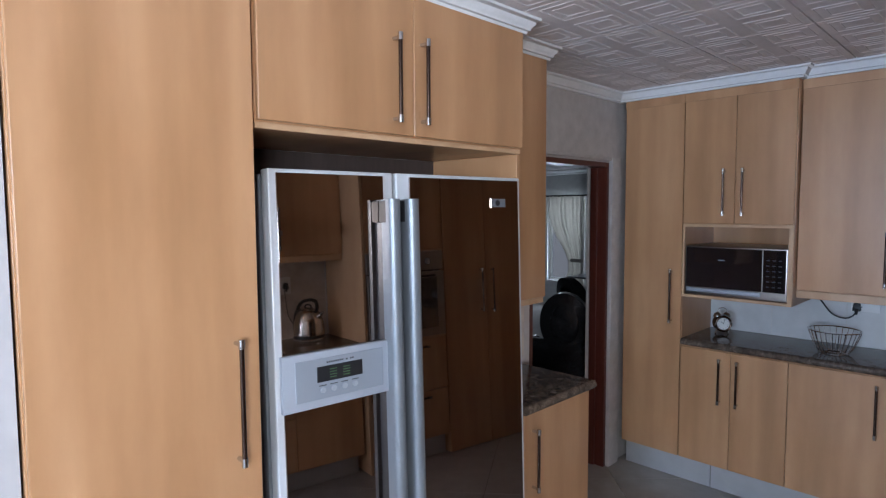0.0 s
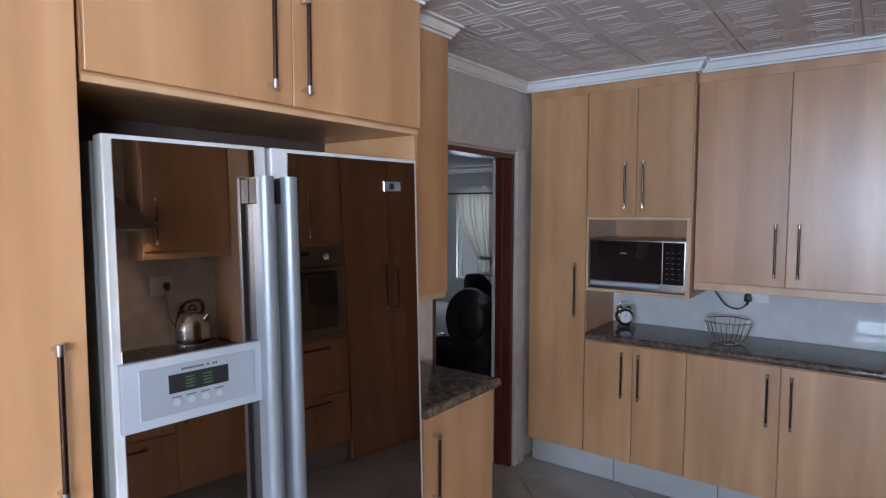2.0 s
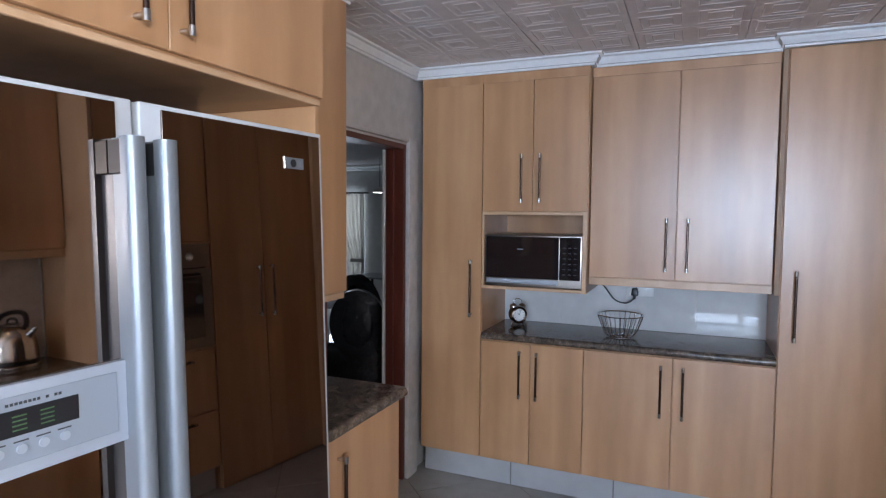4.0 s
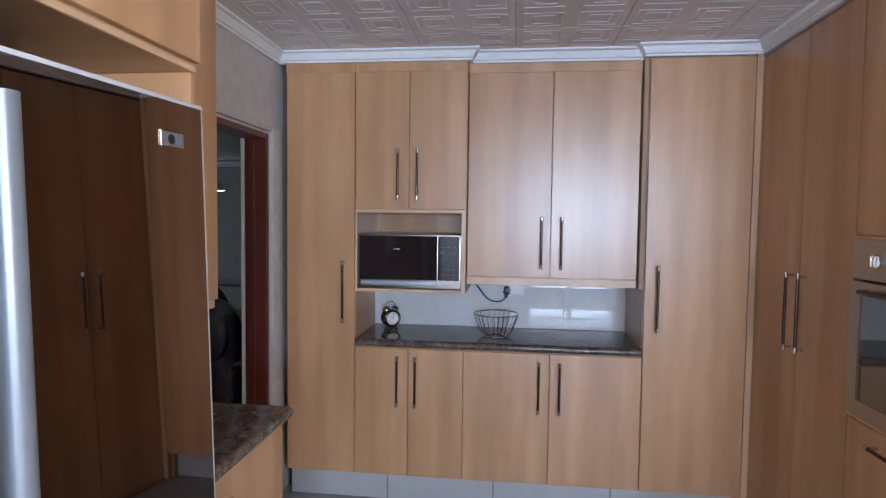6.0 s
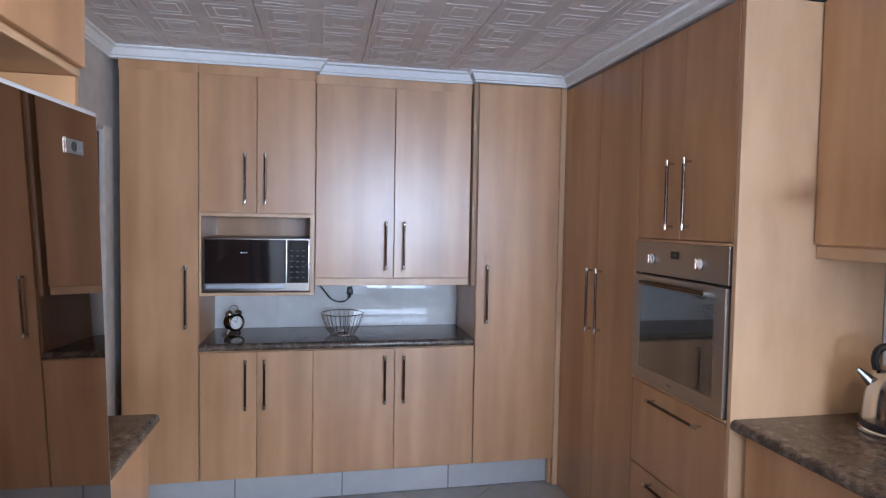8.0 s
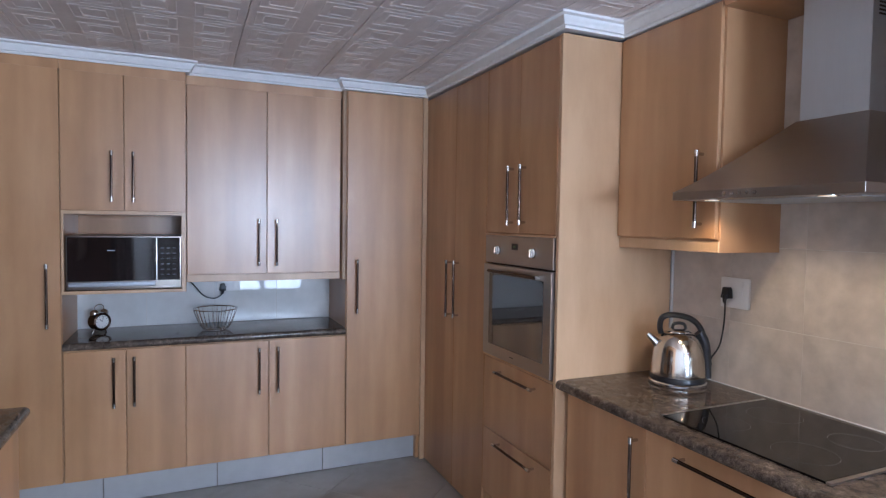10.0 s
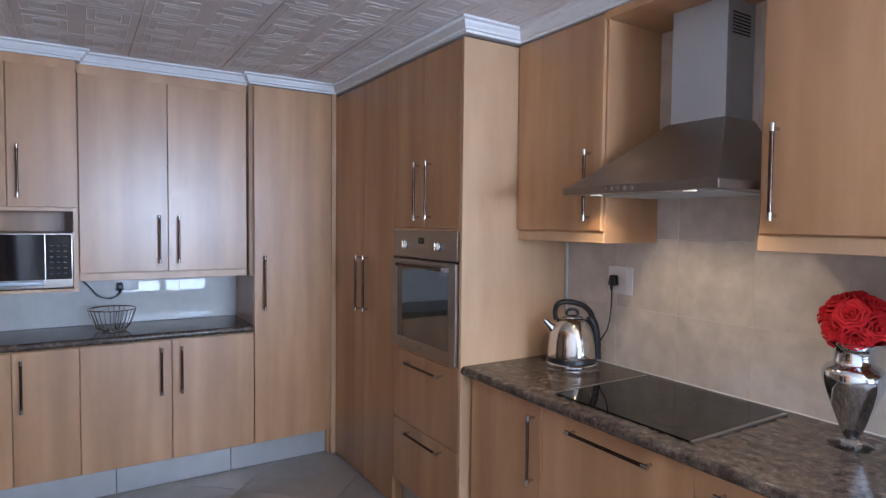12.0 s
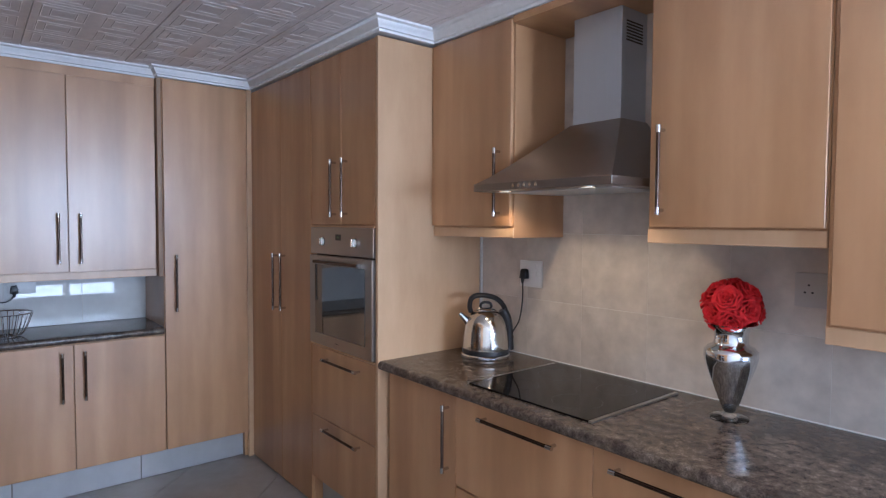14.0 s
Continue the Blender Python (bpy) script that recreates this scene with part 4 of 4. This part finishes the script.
def lounge_chair(m, label):
    t = thing("leather_chair", m, label, "armchair", "black leather chairs")
    bm = bmesh.new()
    outer, inner, n = [], [], 28
    rows = []
    for k in range(n):
        a = 2 * math.pi * k / n
        c, s = math.cos(a), math.sin(a)
        rows.append(((0.185 * c, 0.90 + 0.235 * s), (0.105 * c, 0.90 + 0.150 * s)))
    def lean(z):
        return 0.16 * (z - 0.4)
    rings = []
    for y0 in (0.0, 0.085):
        rings.append([bm.verts.new((x, 0.22 + y0 + lean(z) - 0.06 * (x / 0.25) ** 2, z)) for (x, z), _ in rows])
        rings.append([bm.verts.new((x, 0.22 + y0 + lean(z), z)) for _, (x, z) in rows])
    fo, fi, bo, bi = rings
    for k in range(n):
        j = (k + 1) % n
        bm.faces.new((fo[k], fo[j], fi[j], fi[k]))
        bm.faces.new((bo[j], bo[k], bi[k], bi[j]))
        bm.faces.new((fo[j], fo[k], bo[k], bo[j]))
        bm.faces.new((fi[k], fi[j], bi[j], bi[k]))
    part("backrest", bm, LEATHER, t, "oval ring of the black leather back", 60)
    bm = lathe(bmesh.new(), [(0, 0.0), (0.06, 0.004), (0.106, 0.014), (0.106, 0.034), (0, 0.036)], 32)
    bmesh.ops.transform(bm, matrix=Matrix.Translation((0, 0.325, 0.90)) @ Matrix.Rotation(radians(81), 4, "X") @ Matrix.Diagonal((1, 1.44, 1, 1)), verts=bm.verts[:])
    part("back_pad", bm, LEATHER, t, "glossy black padded oval", 60)
    part("lower_back", solid(-0.29, 0.29, 0.20, 0.31, 0.42, 0.76, 0.05, 4), LEATHER, t, "wide black leather lower back", 60)
    part("seat", solid(-0.27, 0.27, -0.28, 0.27, 0.38, 0.50, 0.05, 4), LEATHER, t, "padded black leather seat", 60)
    for s in (-1, 1):
        bm = tube(bmesh.new(), smooth_path([(s * 0.29, 0.26, 0.42), (s * 0.31, 0.20, 0.66), (s * 0.31, -0.05, 0.68), (s * 0.30, -0.22, 0.62), (s * 0.28, -0.24, 0.42)], 6), 0.032, 10)
        part("armrest", bm, LEATHER, t, "padded black armrest", 60)
        for y in (-0.22, 0.22):
            part("leg", rod(bmesh.new(), (s * 0.22, y, 0.0), (s * 0.22, y, 0.39), 0.022, 12), BLACK, t)
    return t


lounge_chair(pose(-2.12, 3.72, 0, 0, 0, 205), "black leather armchair with an oval ring-shaped back")
lounge_chair(pose(-2.34, 4.55, 0, 0, 0, 160), "black leather armchair standing behind another")

tb = thing("side_table", pose(-3.75, 7.6, 0), "slim glass-topped table with dark legs by the lounge wall", "table")
part("tabletop", solid(-0.75, 0.75, -0.3, 0.3, 0.70, 0.725, 0.004), SILVER, tb, "pale glass top")
for x in (-0.68, 0.68):
    for y in (-0.25, 0.25):
        part("leg", rod(bmesh.new(), (x, y, 0), (x, y, 0.70), 0.02, 12), BLACK, tb)
part("shelf", solid(-0.70, 0.70, -0.26, 0.26, 0.30, 0.32, 0.003), BLACK, tb)

cu = thing("curtain", pose(-5.58, 8.50, 0.30), "beige tied-back curtain beside the bright lounge window", "curtain")
bm = bmesh.new()
rows = []
for i in range(25):
    v = i / 24
    z = 1.66 * (1 - v)
    pinch = 1 - 0.60 * math.exp(-((v - 0.74) / 0.34) ** 2)
    row = []
    for j in range(61):
        u = j / 60
        x = 0.64 - 0.76 * (1 - u) * pinch
        row.append(bm.verts.new((x, -0.03 + 0.035 * math.sin(u * 60) * (0.5 + 0.5 * pinch) + 0.012 * math.sin(u * 23 + 3 * v), z)))
    rows.append(row)
for a, b in zip(rows, rows[1:]):
    for k in range(60):
        bm.faces.new((a[k], a[k + 1], b[k + 1], b[k]))
bmesh.ops.solidify(bm, geom=bm.faces[:], thickness=0.004)
part("drape", bm, CURTAIN, cu, angle=80)
part("tie_back", solid(0.40, 0.66, -0.075, -0.062, 0.52, 0.58, 0.004), CURTAIN, cu)
ro = thing("curtain_rail", pose(-5.5, 8.47, 1.962), "dark curtain rail above the lounge window", "curtain rail")
part("pole", rod(bmesh.new(), (-0.6, 0, 0), (0.62, 0, 0), 0.014, 12), BLACK, ro)
for x in (-0.5, 0.58):
    part("bracket", rod(bmesh.new(), (x, 0, 0), (x, 0.129, 0), 0.008, 10), BLACK, ro)

pe = thing("pendant_lamp", pose(-4.05, 7.4, 1.92), "small lit pendant lamp hanging in the lounge", "lamp")
part("shade", lathe(bmesh.new(), [(0.10, 0.0), (0.098, 0.02), (0.07, 0.055), (0.02, 0.075), (0, 0.076)], 28), WHITE_PLASTIC, pe)
part("bulb_disc", lathe(bmesh.new(), [(0, -0.004), (0.092, -0.002), (0.092, 0.004), (0, 0.006)], 28), LAMP_COOL, pe, "glowing lamp face")
part("cord", rod(bmesh.new(), (0, 0, 0.07), (0, 0, LC - 1.92), 0.004, 8), BLACK, pe)

# ---------------------------------------------------------------- tile pieces, last
wall_pieces = {}


def tiles(parent, name, w, h, t, mat, places, m=None):
    key = (name, round(w, 3), round(h, 3))
    if key not in wall_pieces:
        wall_pieces[key] = mesh(name, solid(-w / 2, w / 2, 0, t, -h / 2, h / 2, 0.0008), mat)
    for x, y, z in places:
        ob = new(name, wall_pieces[key])
        ob.parent = parent
        ob.location = (x, y, z)


# splashback behind the hob: two courses
ew = bpy.data.objects["wall_east"]
part("grout_bed", boxes([(0.001, 2.47, 0.6338, 0.6449, 0.929, 1.526), (0.548, 1.177, 0.6338, 0.6449, 1.5261, 2.46)]), SPLASH_GROUT, ew)
for z0, z1 in ((0.9295, 1.207), (1.209, 1.525)):
    tiles(ew, "wall_tile", 0.325, z1 - z0, 0.012, SPLASH_TILE, [(0.328 + 0.3265 * k - 0.16325, 0.6325, (z0 + z1) / 2) for k in range(0, 8)])
tiles(ew, "wall_tile", 0.3245, 0.90, 0.012, SPLASH_TILE, [(0.328 + 0.3265 * k - 0.16325, 0.6325, 1.978) for k in range(1, 4)])
nw = bpy.data.objects["wall_north"]
part("grout_bed", solid(-1.13, 0.46, NY - 0.0095, NY - 0.0005, 0.929, 1.244, 0), SPLASH_GROUT, nw)
tiles(nw, "wall_tile", 0.397, 0.313, 0.010, SPLASH_PALE, [(-0.935 + 0.40 * k, NY - 0.011, 1.0865) for k in range(4)])
sp = tagged(new("splash_west"), "beige tiled strip behind the worktop beside the fridge", "", "", "structure")
sp.matrix_world = pose(WX, 0, 0, 0, 0, 90)
tiles(sp, "wall_tile", 0.335, 0.37, 0.010, SPLASH_TILE, [(1.852, -0.0105, 1.115), (2.190, -0.0105, 1.115)])

structure("tile_trim", solid(0.001, 0.009, 0.618, 0.6325, 0.929, 1.508, 0.002), SPLASH_PALE, "pale edge trim of the splashback tiles").matrix_world = EAST
# kick boards faced with cut tiles
kb = structure("kickboard", boxes([(-1.50, 0.93, 3.462, 3.50, 0, 0.168)]), GROUT, "kick space faced with pale cut tiles")
for a, b in ((-1.50, -0.935), (-0.931, -0.337), (-0.333, 0.298), (0.302, 0.928)):
    tiles(kb, "kick_tile", b - a - 0.002, 0.162, 0.010, KICK_TILE, [((a + b) / 2, 3.4515, 0.085)])
part("end_block", solid(0.9285, 0.975, 3.420, 3.500, 0.001, 0.168, 0.002), WOOD, kb, "beech end block")
k2 = structure("kickboard_oven", boxes([(1.05, 1.08, 1.878, 2.52, 0, 0.158)]), GROUT, "kick space under the oven housing faced with tile")
for r in ((1.0395, 1.0495, 1.878, 2.19), (1.0395, 1.0495, 2.194, 2.52)):
    part("kick_tile", solid(*r, 0.003, 0.156, 0.0015), KICK_TILE, k2)
structure("kickboard_east", solid(0.03, 2.44, 0.12, 0.14, 0, 0.149, 0), KICK_TILE, "pale tiled kick space under the hob units").matrix_world = EAST
structure("kickboard_west", boxes([(-1.144, -1.114, 0.0, 0.52, 0, 0.099), (-1.144, -1.114, 1.69, 2.19, 0, 0.119)]), KICK_TILE, "pale tiled kick space")

# large porcelain floor tiles laid diagonally
floor = bpy.data.objects["floor"]
ft = solid(-0.2985, 0.2985, -0.2985, 0.2985, -0.0085, 0.0, 0.0015)
ftm = mesh("floor_tile", ft, FLOOR_TILE)
for i in range(-14, 15):
    for j in range(-14, 15):
        x = 0.281 + (i - j) * 0.6 * 0.70711
        y = 3.146 + 0.4243 + (i + j) * 0.6 * 0.70711
        if (-1.65 < x < 2.45 and -4.25 < y < 0.1) or (-1.9 < x < 1.45 and 0.1 <= y < 3.75) or (-6.55 < x <= -1.9 and 0.3 < y < 8.4):
            ob = new("floor_tile", ftm)
            ob.parent = floor
            ob.location = (x, y, 0)
            ob.rotation_euler = (0, 0, radians(45))
